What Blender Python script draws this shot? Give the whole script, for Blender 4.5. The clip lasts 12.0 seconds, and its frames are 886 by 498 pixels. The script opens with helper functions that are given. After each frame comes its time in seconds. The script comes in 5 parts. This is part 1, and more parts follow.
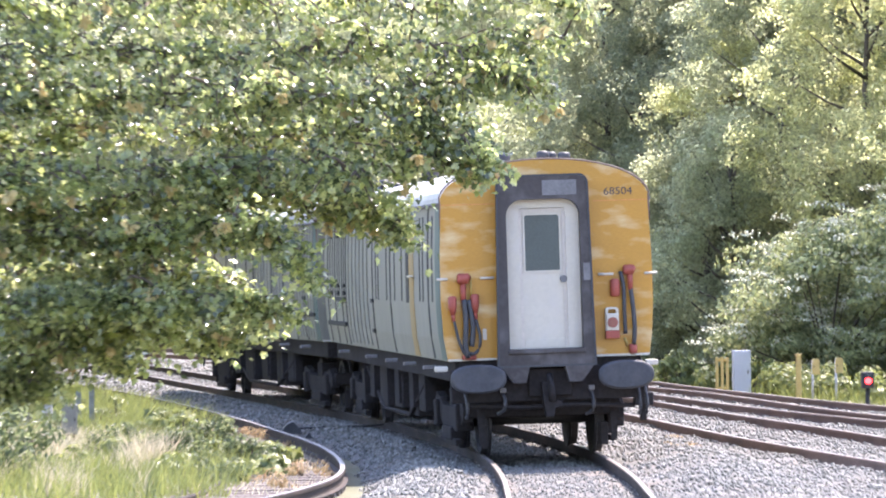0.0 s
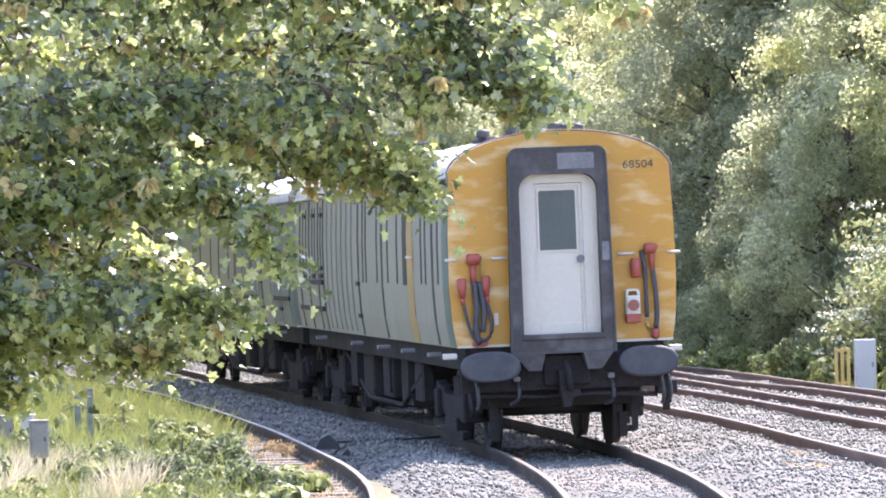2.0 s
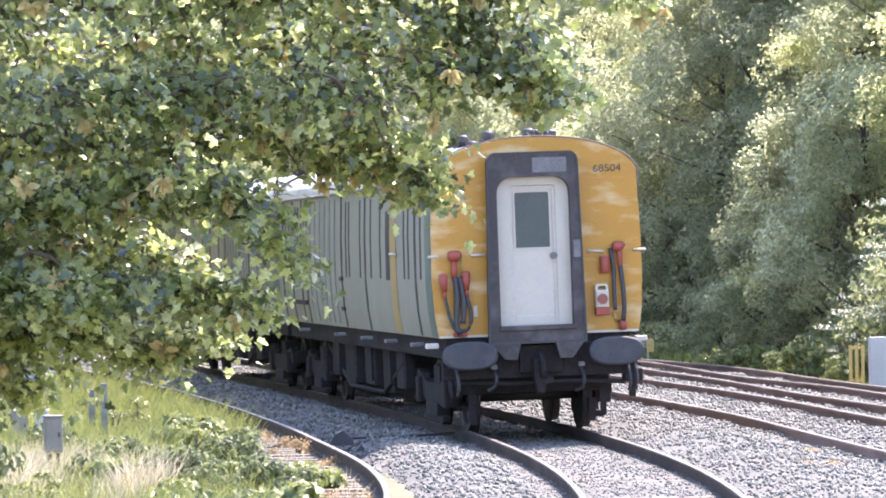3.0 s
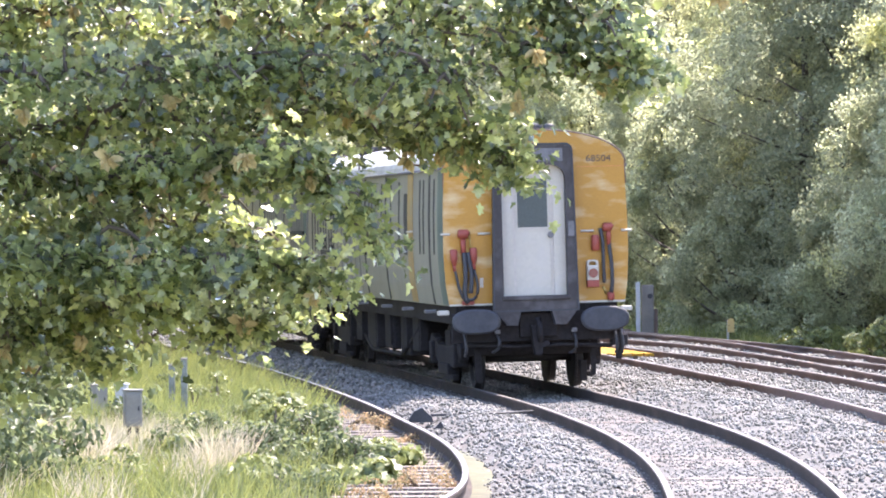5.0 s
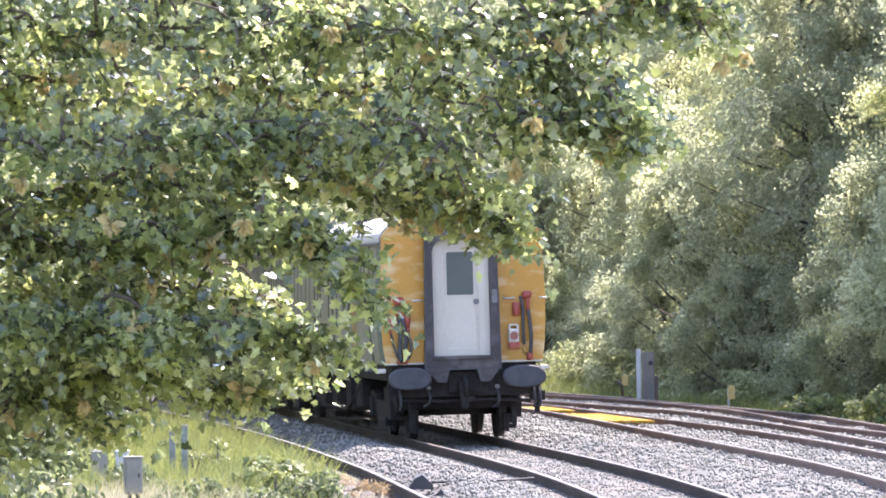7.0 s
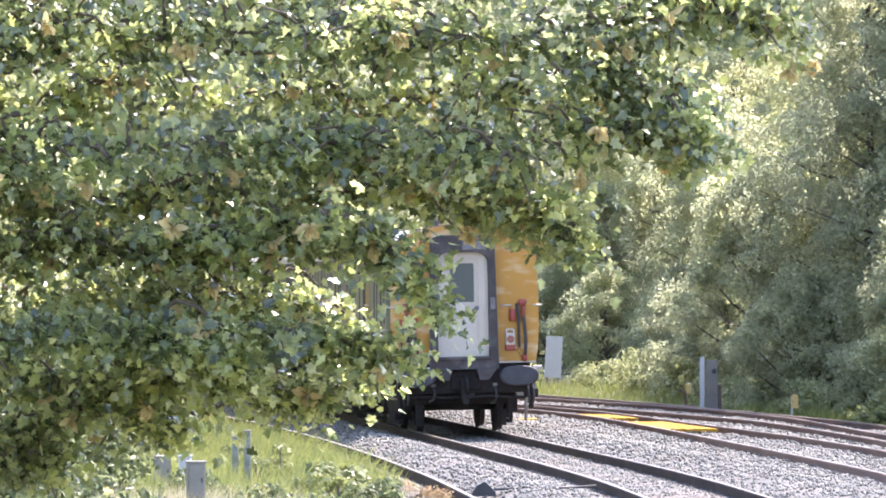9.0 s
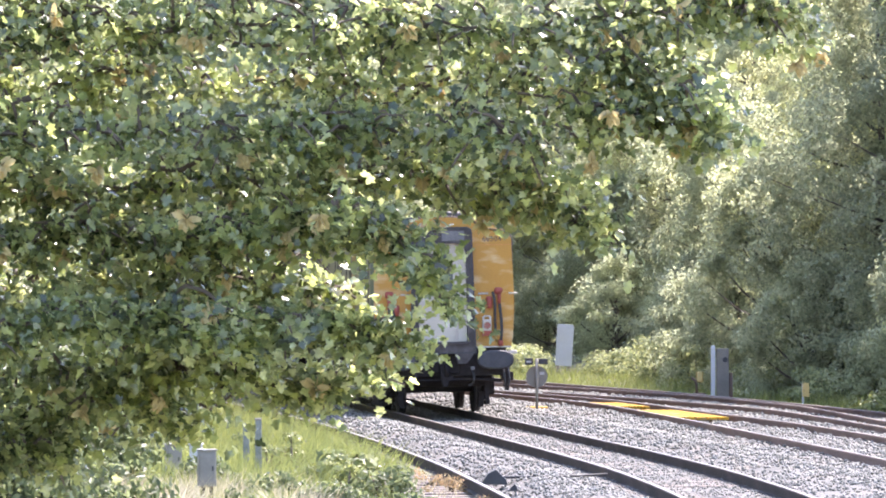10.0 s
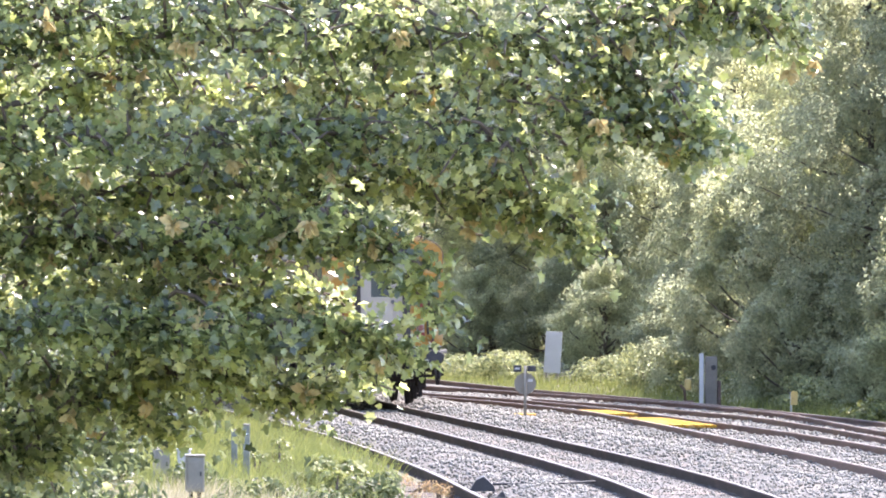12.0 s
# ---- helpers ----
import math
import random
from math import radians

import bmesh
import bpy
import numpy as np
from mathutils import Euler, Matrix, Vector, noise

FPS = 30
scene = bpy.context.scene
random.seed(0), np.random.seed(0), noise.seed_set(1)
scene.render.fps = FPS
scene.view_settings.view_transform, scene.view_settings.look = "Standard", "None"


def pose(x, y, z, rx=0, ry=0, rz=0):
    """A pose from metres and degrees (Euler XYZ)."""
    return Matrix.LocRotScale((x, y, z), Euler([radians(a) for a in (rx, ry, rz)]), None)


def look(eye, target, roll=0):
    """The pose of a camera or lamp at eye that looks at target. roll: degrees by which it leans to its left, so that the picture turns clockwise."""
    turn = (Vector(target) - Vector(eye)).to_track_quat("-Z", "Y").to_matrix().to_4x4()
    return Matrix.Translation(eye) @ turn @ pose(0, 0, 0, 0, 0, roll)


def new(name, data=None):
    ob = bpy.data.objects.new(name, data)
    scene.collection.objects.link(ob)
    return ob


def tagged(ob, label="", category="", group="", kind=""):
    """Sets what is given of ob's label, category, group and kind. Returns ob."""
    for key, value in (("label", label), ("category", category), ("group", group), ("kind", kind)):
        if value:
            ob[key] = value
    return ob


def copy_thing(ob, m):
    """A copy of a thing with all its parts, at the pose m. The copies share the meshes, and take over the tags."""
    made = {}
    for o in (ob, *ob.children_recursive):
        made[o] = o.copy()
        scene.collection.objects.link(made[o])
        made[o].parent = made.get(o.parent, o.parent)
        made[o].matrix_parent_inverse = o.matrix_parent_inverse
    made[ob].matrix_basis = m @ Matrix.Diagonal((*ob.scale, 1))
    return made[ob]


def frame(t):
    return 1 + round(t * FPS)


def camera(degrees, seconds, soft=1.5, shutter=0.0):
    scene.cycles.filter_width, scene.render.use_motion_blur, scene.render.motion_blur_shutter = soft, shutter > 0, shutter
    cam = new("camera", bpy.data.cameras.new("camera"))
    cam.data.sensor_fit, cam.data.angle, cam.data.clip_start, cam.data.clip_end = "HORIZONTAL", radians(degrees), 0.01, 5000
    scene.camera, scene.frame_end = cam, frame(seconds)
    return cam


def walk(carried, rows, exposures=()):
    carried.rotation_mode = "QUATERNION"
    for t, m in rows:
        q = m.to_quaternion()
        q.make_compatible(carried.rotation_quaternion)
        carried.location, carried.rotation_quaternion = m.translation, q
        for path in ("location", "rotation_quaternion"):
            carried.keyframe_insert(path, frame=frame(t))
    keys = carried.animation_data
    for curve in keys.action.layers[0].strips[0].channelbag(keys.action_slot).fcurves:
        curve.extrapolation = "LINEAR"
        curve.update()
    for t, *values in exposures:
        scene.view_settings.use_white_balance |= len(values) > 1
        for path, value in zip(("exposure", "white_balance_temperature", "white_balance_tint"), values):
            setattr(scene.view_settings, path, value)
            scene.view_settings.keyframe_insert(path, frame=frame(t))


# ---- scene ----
# ---------- camera ----------
EYE = 2.36            # eye over the rail tops (z = 0)
cam = camera(10.66, 12.0, soft=1.9, shutter=0.3)


def aim(x, y, yaw, up, roll):
    """A camera pose from a place, the heading to the right of +Y, the tilt and the roll, in degrees."""
    return pose(x, y, EYE, 0, 0, -yaw) @ pose(0, 0, 0, 90 + up, 0, 0) @ pose(0, 0, 0, 0, 0, roll)


AIMS = [
    (0, -1.1, -13.3, 3.21, 0.3, -0.75), (0.5, -0.266, -2.534, 3.182, 0.497, -0.745), (0.8, 0, 0, 3.3, 0.31, -0.93),
    (1, 0, 0, 3.185, 0.166, -1.04), (1.5, 0, 0, 2.56, 0.113, -1.156), (2, 0, 0, 2.062, 0.066, -1.13),
    (2.5, 0, 0, 1.922, -0.019, -1.04), (2.7, 0, 0, 1.958, 0.024, -1.057), (4.3, 0, 0, 1.021, -0.034, -0.312),
    (4.5, 0, 0, 0.888, -0.101, -0.427), (5, 0, 0, 0.906, -0.232, -0.406), (5.5, 0, 0, 0.974, 0.101, -0.56),
    (6, 0, 0, 0.885, 0.132, -0.539), (6.5, 0, 0, 0.885, 0.316, -0.416), (7, 0, 0, 0.905, 0.576, -0.397),
    (7.2, 0, 0, 0.912, 0.619, -0.42), (8.8, 0, 0, 0.174, 0.638, -0.15), (9, 0, 0, 0.132, 0.66, -0.012),
    (9.5, 0, 0, -0.032, 0.693, 0.017), (10, 0, 0, 0, 0.518, 0), (10.5, 0, 0, 0.077, 0.589, -0.213),
    (11, 0, 0, 0.38, 0.554, -0.249), (11.5, 0, 0, 0.282, 0.598, 0.027), (12, 0, 0, 0.132, 0.598, 0.266)]
walk(cam, [(t, aim(*a)) for t, *a in AIMS], exposures=[(0.0, 2.4, 6465, 23), (12.0, 2.4, 6465, 23)])

# ---------- light ----------
SUN_UP, SUN_AZ = 57.0, 38.0      # degrees: height, and bearing to the right of +Y
world = bpy.data.worlds.new("sky")
scene.world = world
world.use_nodes = True
nt = world.node_tree
sky = nt.nodes.new("ShaderNodeTexSky")
sky.sky_type, sky.sun_disc = "NISHITA", False
sky.sun_elevation, sky.sun_rotation = radians(SUN_UP), radians(SUN_AZ)
nt.links.new(sky.outputs[0], nt.nodes["Background"].inputs[0])
nt.nodes["Background"].inputs[1].default_value = 0.15
sun = new("sun", bpy.data.lights.new("sun", "SUN"))
sun.data.energy, sun.data.angle, sun.data.color = 3.4, radians(0.6), (1.0, 0.95, 0.86)
az, up = radians(SUN_AZ), radians(SUN_UP)
sun_way = Vector((math.sin(az) * math.cos(up), math.cos(az) * math.cos(up), math.sin(up)))
sun.matrix_world = look(sun_way * 80, (0, 0, 0))
# ---------- materials ----------


def material(name, col, rough=0.7, metal=0.0, var=0.25, scale=3.0, fine=40.0, bump=0.0, dirt=None, dirt_amount=0.4, island=0.0, translucent=0.0, spec=0.5, stretch=(1, 1, 1), wax=0.0, each=0.0):
    """A surface with two scales of variation, optional patches of a second colour, relief and thin-leaf light."""
    m = bpy.data.materials.new(name)
    m.use_nodes = True
    t = m.node_tree
    n, link = t.nodes, t.links.new
    b = n["Principled BSDF"]
    b.inputs["Roughness"].default_value, b.inputs["Metallic"].default_value = rough, metal
    b.inputs["Specular IOR Level"].default_value = spec
    co = n.new("ShaderNodeTexCoord")
    mp = n.new("ShaderNodeMapping")
    mp.inputs["Scale"].default_value = stretch
    link(co.outputs["Object"], mp.inputs[0])

    def noise_at(sc, detail=5.0):
        k = n.new("ShaderNodeTexNoise")
        k.inputs["Scale"].default_value, k.inputs["Detail"].default_value = sc, detail
        link(mp.outputs[0], k.inputs["Vector"])
        return k.outputs["Fac"]

    def mixed(fac, ca, cb):
        k = n.new("ShaderNodeMix")
        k.data_type = "RGBA"
        link(fac, k.inputs[0])
        for i, c in ((6, ca), (7, cb)):
            if isinstance(c, tuple):
                k.inputs[i].default_value = (*c, 1)
            else:
                link(c, k.inputs[i])
        return k.outputs[2]

    lo, hi = tuple(c * (1 - var) for c in col), tuple(min(1, c * (1 + var)) for c in col)
    big, small = noise_at(scale), noise_at(fine)
    both = n.new("ShaderNodeMath")
    both.operation = "ADD"
    link(big, both.inputs[0]), link(small, both.inputs[1])
    half = n.new("ShaderNodeMapRange")
    half.inputs[1].default_value, half.inputs[2].default_value = 0.7, 1.3
    link(both.outputs[0], half.inputs[0])
    colour = mixed(half.outputs[0], lo, hi)
    if dirt:
        r = n.new("ShaderNodeMapRange")
        r.inputs[1].default_value, r.inputs[2].default_value = 0.5, 0.72
        r.inputs[4].default_value = dirt_amount
        link(noise_at(scale * 1.7, 7.0), r.inputs[0])
        colour = mixed(r.outputs[0], colour, dirt)
    if island:
        geo = n.new("ShaderNodeNewGeometry")
        hs = n.new("ShaderNodeHueSaturation")
        v = n.new("ShaderNodeMapRange")
        v.inputs[3].default_value, v.inputs[4].default_value = 1 - island, 1 + island
        link(geo.outputs["Random Per Island"], v.inputs[0])
        link(v.outputs[0], hs.inputs["Value"])
        h = n.new("ShaderNodeMapRange")
        h.inputs[3].default_value, h.inputs[4].default_value = 0.5 + 0.04 * island, 0.5 - 0.05 * island
        link(geo.outputs["Random Per Island"], h.inputs[0])
        link(h.outputs[0], hs.inputs["Hue"])
        link(colour, hs.inputs["Color"])
        colour = hs.outputs[0]
    if each:                        # every tree a little lighter or darker
        info = n.new("ShaderNodeObjectInfo")
        shade = n.new("ShaderNodeHueSaturation")
        v = n.new("ShaderNodeMapRange")
        v.inputs[3].default_value, v.inputs[4].default_value = 1 - each, 1 + each
        link(info.outputs["Random"], v.inputs[0])
        link(v.outputs[0], shade.inputs["Value"])
        link(colour, shade.inputs["Color"])
        colour = shade.outputs[0]
    link(colour, b.inputs["Base Color"])
    if bump:
        k = n.new("ShaderNodeBump")
        k.inputs["Strength"].default_value, k.inputs["Distance"].default_value = bump, 0.02
        link(small, k.inputs["Height"])
        link(k.outputs[0], b.inputs["Normal"])
    if translucent and wax:
        b.inputs["Coat Weight"].default_value, b.inputs["Coat Roughness"].default_value = wax, 0.2
    if translucent:
        tr = n.new("ShaderNodeBsdfTranslucent")
        thin = n.new("ShaderNodeHueSaturation")
        thin.inputs["Hue"].default_value, thin.inputs["Value"].default_value = 0.495, 1.9
        thin.inputs["Saturation"].default_value = 0.95
        link(colour, thin.inputs["Color"])
        link(thin.outputs[0], tr.inputs["Color"])
        mx = n.new("ShaderNodeMixShader")
        mx.inputs[0].default_value = translucent
        link(b.outputs[0], mx.inputs[1]), link(tr.outputs[0], mx.inputs[2])
        link(mx.outputs[0], n["Material Output"].inputs[0])
    return m


M_LEAF = material("sycamore_leaf", (0.182, 0.218, 0.086), 0.26, var=0.4, scale=2.2, fine=25, island=0.75, translucent=0.62, spec=1.0, wax=1.0)
M_LEAF_YOUNG = material("young_leaf", (0.22, 0.255, 0.075), 0.35, var=0.25, scale=1.2, fine=25, island=0.35, translucent=0.6, wax=0.45)
M_SEED = material("sycamore_seed", (0.42, 0.34, 0.15), 0.6, var=0.3, island=0.3, translucent=0.3)
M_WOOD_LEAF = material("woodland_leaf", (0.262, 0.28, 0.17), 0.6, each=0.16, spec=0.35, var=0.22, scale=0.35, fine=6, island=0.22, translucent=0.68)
# lighter copy of the woodland leaf: sunlight on the trees put into the colour
M_WOOD_PALE_LIT = material("pale_lit_woodland_leaf", (0.335, 0.345, 0.18), 0.6, each=0.16, spec=0.35, var=0.22, scale=0.35, fine=6, island=0.22, translucent=0.68)
M_HEDGE = material("hedge_leaf", (0.095, 0.12, 0.052), 0.45, var=0.3, scale=1.0, fine=12, island=0.45, translucent=0.45, wax=0.05, spec=0.25)
M_ELDER = material("elder_leaf", (0.255, 0.28, 0.125), 0.6, var=0.3, scale=0.7, fine=8, island=0.4, translucent=0.3)
M_FLOWER = material("elder_flower", (0.72, 0.70, 0.52), 0.8, var=0.15, island=0.15)
M_BARK = material("bark", (0.11, 0.09, 0.07), 0.9, var=0.4, scale=4, fine=30, bump=0.6, stretch=(1, 1, 0.3))
M_TWIG = material("twig", (0.10, 0.075, 0.055), 0.8, var=0.3)
M_GRASS = material("grass", (0.16, 0.185, 0.05), 0.55, var=0.3, scale=0.4, fine=5, island=0.35, translucent=0.3)
M_STRAW = material("dry_grass", (0.36, 0.32, 0.215), 0.7, var=0.25, scale=0.5, fine=5, island=0.3, translucent=0.3)
M_WEED = material("weed_leaf", (0.17, 0.195, 0.06), 0.5, var=0.3, scale=0.8, fine=9, island=0.4, translucent=0.3)
M_RUSTWEED = material("reddish_weed", (0.3, 0.215, 0.1), 0.7, var=0.3, island=0.4, translucent=0.25)
M_SOIL = material("soil_and_moss", (0.1, 0.1, 0.055), 0.95, var=0.4, scale=0.25, fine=4, bump=0.8, dirt=(0.17, 0.13, 0.08))
M_BED = material("ballast_bed", (0.1, 0.096, 0.088), 0.95, var=0.4, scale=0.5, fine=22, bump=1.0, dirt=(0.16, 0.12, 0.09), dirt_amount=0.5)
M_STONE = material("ballast_stone", (0.17, 0.168, 0.15), 0.8, var=0.3, scale=0.4, fine=14, island=0.5, dirt=(0.2, 0.155, 0.12), dirt_amount=0.4)
M_RAIL = material("rusty_rail_web", (0.175, 0.118, 0.096), 0.85, var=0.35, scale=0.8, fine=25, bump=0.3, dirt=(0.16, 0.10, 0.08))
M_RAILDARK = material("oily_rail_web", (0.05, 0.04, 0.036), 0.85, spec=0.2, var=0.35, scale=0.8, fine=25, bump=0.3, dirt=(0.13, 0.09, 0.07))
M_RAILTOP = material("worn_rail_head", (0.17, 0.15, 0.135), 0.5, metal=0.5, var=0.2, scale=1.5, fine=40, dirt=(0.24, 0.15, 0.10), dirt_amount=0.6)
M_SLEEPER = material("weathered_sleeper", (0.16, 0.13, 0.11), 0.9, var=0.35, scale=1.5, fine=20, bump=0.5)
M_YELLOW = material("warning_yellow_paint", (0.43, 0.203, 0.018), 0.42, var=0.09, scale=1.1, fine=22, dirt=(0.62, 0.47, 0.27), dirt_amount=0.8, stretch=(1, 1, 2.6))
M_STRIPE = material("worn_yellow_stripe", (0.27, 0.165, 0.05), 0.6, var=0.25, scale=2.5, fine=24, dirt=(0.17, 0.17, 0.13), dirt_amount=0.9, stretch=(1, 1, 0.4))
M_CREAM = material("cream_grey_paint", (0.185, 0.176, 0.143), 0.6, var=0.2, scale=1.6, fine=22, dirt=(0.19, 0.175, 0.15), dirt_amount=0.75, stretch=(1, 1, 0.12))
M_ROOF = material("pale_roof_paint", (0.4, 0.39, 0.38), 0.5, var=0.18, scale=0.9, fine=14, dirt=(0.24, 0.23, 0.215), dirt_amount=0.7, stretch=(0.5, 1.3, 1))
M_WHITE = material("white_door_paint", (0.49, 0.44, 0.365), 0.45, var=0.06, scale=2, fine=20, dirt=(0.5, 0.45, 0.41), dirt_amount=0.6)
M_BEIGE = material("aged_beige_paint", (0.5, 0.44, 0.38), 0.5, var=0.1, scale=3, fine=20)
M_RIM = material("rusty_brown_rim", (0.16, 0.11, 0.09), 0.7, var=0.3, scale=5)
M_GANG = material("dark_grey_gangway", (0.043, 0.035, 0.034), 0.7, var=0.25, scale=2.0, fine=25, dirt=(0.13, 0.12, 0.12), dirt_amount=0.6)
M_PATCH = material("grey_patch_paint", (0.15, 0.143, 0.145), 0.6, var=0.25, scale=4)
M_BUFFER = material("grey_buffer_steel", (0.042, 0.043, 0.05), 0.7, var=0.2, scale=3, fine=30, dirt=(0.08, 0.075, 0.075))
M_UNDER = material("grimy_underframe", (0.03, 0.026, 0.026), 0.95, spec=0.15, var=0.35, scale=1.5, fine=20, dirt=(0.028, 0.024, 0.022), dirt_amount=0.6)
M_WHEEL = material("wheel_steel", (0.035, 0.032, 0.032), 0.6, metal=0.4, var=0.3, scale=4)
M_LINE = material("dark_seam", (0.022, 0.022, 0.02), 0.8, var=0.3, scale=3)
M_TEAL = material("teal_edge_paint", (0.05, 0.085, 0.078), 0.55, var=0.2, scale=3)
M_RED = material("red_fitting_paint", (0.29, 0.058, 0.038), 0.55, var=0.15, scale=6)
M_RUBBER = material("black_rubber_hose", (0.035, 0.035, 0.04), 0.55, var=0.2, scale=8)
M_BRASS = material("dull_brass", (0.42, 0.3, 0.1), 0.45, metal=0.6, var=0.2, scale=9)
M_GLASS = material("door_window_glass", (0.045, 0.06, 0.06), 0.28, var=0.2, scale=2, spec=0.45)
M_GREYBOX = material("grey_cabinet_paint", (0.215, 0.2, 0.172), 0.55, var=0.1, scale=2.5, dirt=(0.28, 0.27, 0.24), dirt_amount=0.5)
M_WHITEBOX = material("white_cabinet_paint", (0.5, 0.51, 0.53), 0.5, var=0.08, scale=2.5, dirt=(0.5, 0.5, 0.47), dirt_amount=0.4)
M_POST = material("green_grey_post", (0.15, 0.165, 0.14), 0.75, var=0.2, scale=4, dirt=(0.4, 0.4, 0.36))
M_CONCRETE = material("weathered_concrete", (0.21, 0.192, 0.168), 0.9, var=0.2, scale=3, bump=0.3, dirt=(0.25, 0.22, 0.18))
M_YPLASTIC = material("yellow_plastic", (0.55, 0.4, 0.14), 0.5, var=0.12, scale=4, dirt=(0.55, 0.38, 0.12), dirt_amount=0.6)
M_BOARD = material("worn_yellow_board", (0.38, 0.225, 0.03), 0.85, spec=0.1, var=0.2, scale=1.5, fine=14, dirt=(0.33, 0.27, 0.16), dirt_amount=0.7)
M_BLACK = material("black_painted_steel", (0.03, 0.03, 0.034), 0.6, var=0.3, scale=5)


def glow(name, col, power):
    m = bpy.data.materials.new(name)
    m.use_nodes = True
    b = m.node_tree.nodes["Principled BSDF"]
    b.inputs["Base Color"].default_value = (*col, 1)
    b.inputs["Emission Color"].default_value, b.inputs["Emission Strength"].default_value = (*col, 1), power
    return m


M_REDLIGHT = glow("red_signal_lens", (1.0, 0.03, 0.03), 3.0)
M_LENS = material("dark_red_lens", (0.16, 0.02, 0.025), 0.15, var=0.2, scale=9, spec=0.8)

# ---------- building helpers ----------


def part(name, bm, m, parent=None, label=""):
    """Link a bmesh as one mesh object, under a thing or a part."""
    me = bpy.data.meshes.new(name)
    bm.to_mesh(me)
    bm.free()
    for k in (m if isinstance(m, (list, tuple)) else [m]):
        me.materials.append(k)
    ob = new(name, me)
    ob.parent = parent
    return tagged(ob, label) if label else ob


def soup(name, v, f, m, parent=None):
    """A mesh object from arrays of vertices and of triangles or quads."""
    me = bpy.data.meshes.new(name)
    v, f = np.asarray(v, float), np.asarray(f, int)
    me.vertices.add(len(v))
    me.vertices.foreach_set("co", v.ravel())
    k = f.shape[1]
    me.loops.add(f.size)
    me.loops.foreach_set("vertex_index", f.ravel())
    me.polygons.add(len(f))
    me.polygons.foreach_set("loop_start", np.arange(0, f.size, k))
    me.update(calc_edges=True)
    me.materials.append(m)
    ob = new(name, me)
    ob.parent = parent
    return ob


def add_box(bm, x0, x1, y0, y1, z0, z1, bevel=0.0, mi=0):
    g = bmesh.ops.create_cube(bm, size=1.0)["verts"]
    for v in g:
        v.co = Vector(((x0 + x1) / 2 + v.co.x * (x1 - x0), (y0 + y1) / 2 + v.co.y * (y1 - y0), (z0 + z1) / 2 + v.co.z * (z1 - z0)))
    fs = {f for v in g for f in v.link_faces}
    for f in fs:
        f.material_index = mi
    if bevel:
        es = list({e for v in g for e in v.link_edges})
        bmesh.ops.bevel(bm, geom=es, offset=bevel, segments=2, affect="EDGES", profile=0.5)


def box(x0, x1, y0, y1, z0, z1, bevel=0.0):
    bm = bmesh.new()
    add_box(bm, x0, x1, y0, y1, z0, z1, bevel)
    return bm


def add_tube(bm, pts, r, seg=7, mi=0):
    """A round bar along points, its radius one number or one a point, with closed ends."""
    pts = [Vector(p) for p in pts]
    rr = r if isinstance(r, (list, tuple)) else [r] * len(pts)
    rings = []
    for i, p in enumerate(pts):
        d = (pts[min(i + 1, len(pts) - 1)] - pts[max(i - 1, 0)]).normalized()
        a = d.cross(Vector((0, 0, 1)) if abs(d.z) < 0.9 else Vector((1, 0, 0))).normalized()
        c = d.cross(a)
        rings.append([bm.verts.new(p + (a * math.cos(k) + c * math.sin(k)) * rr[i]) for k in (2 * math.pi * j / seg for j in range(seg))])
    for u, w in zip(rings, rings[1:]):
        for j in range(seg):
            f = bm.faces.new((u[j], u[(j + 1) % seg], w[(j + 1) % seg], w[j]))
            f.smooth, f.material_index = True, mi
    for ring in (rings[0][::-1], rings[-1]):
        bm.faces.new(ring).material_index = mi


def tube(pts, r, seg=7):
    bm = bmesh.new()
    add_tube(bm, pts, r, seg)
    return bm


def add_prism(bm, outline, y0, y1, mi=0):
    """An outline of (x, z) points drawn out along y."""
    a = [bm.verts.new((x, y0, z)) for x, z in outline]
    b = [bm.verts.new((x, y1, z)) for x, z in outline]
    n = len(a)
    fs = [bm.faces.new(a), bm.faces.new(b[::-1])]
    fs += [bm.faces.new((a[(i + 1) % n], a[i], b[i], b[(i + 1) % n])) for i in range(n)]
    for f in fs:
        f.material_index = mi
    bmesh.ops.recalc_face_normals(bm, faces=fs)


def prism(outline, y0, y1):
    bm = bmesh.new()
    add_prism(bm, outline, y0, y1)
    return bm


def line(points, step=0.5, rounds=30):
    """A smooth plan line through points, as evenly spaced rows of x, y."""
    p = np.array(points, float)
    s = np.r_[0, np.cumsum(np.hypot(*np.diff(p, axis=0).T))]
    q = np.linspace(0, s[-1], int(s[-1] / step) + 1)
    o = np.c_[np.interp(q, s, p[:, 0]), np.interp(q, s, p[:, 1])]
    for _ in range(rounds):
        o[1:-1] = (o[:-2] + 2 * o[1:-1] + o[2:]) / 4
    return o


def sides(c):
    d = np.gradient(c, axis=0)
    d /= np.hypot(*d.T)[:, None]
    return d, np.c_[d[:, 1], -d[:, 0]]


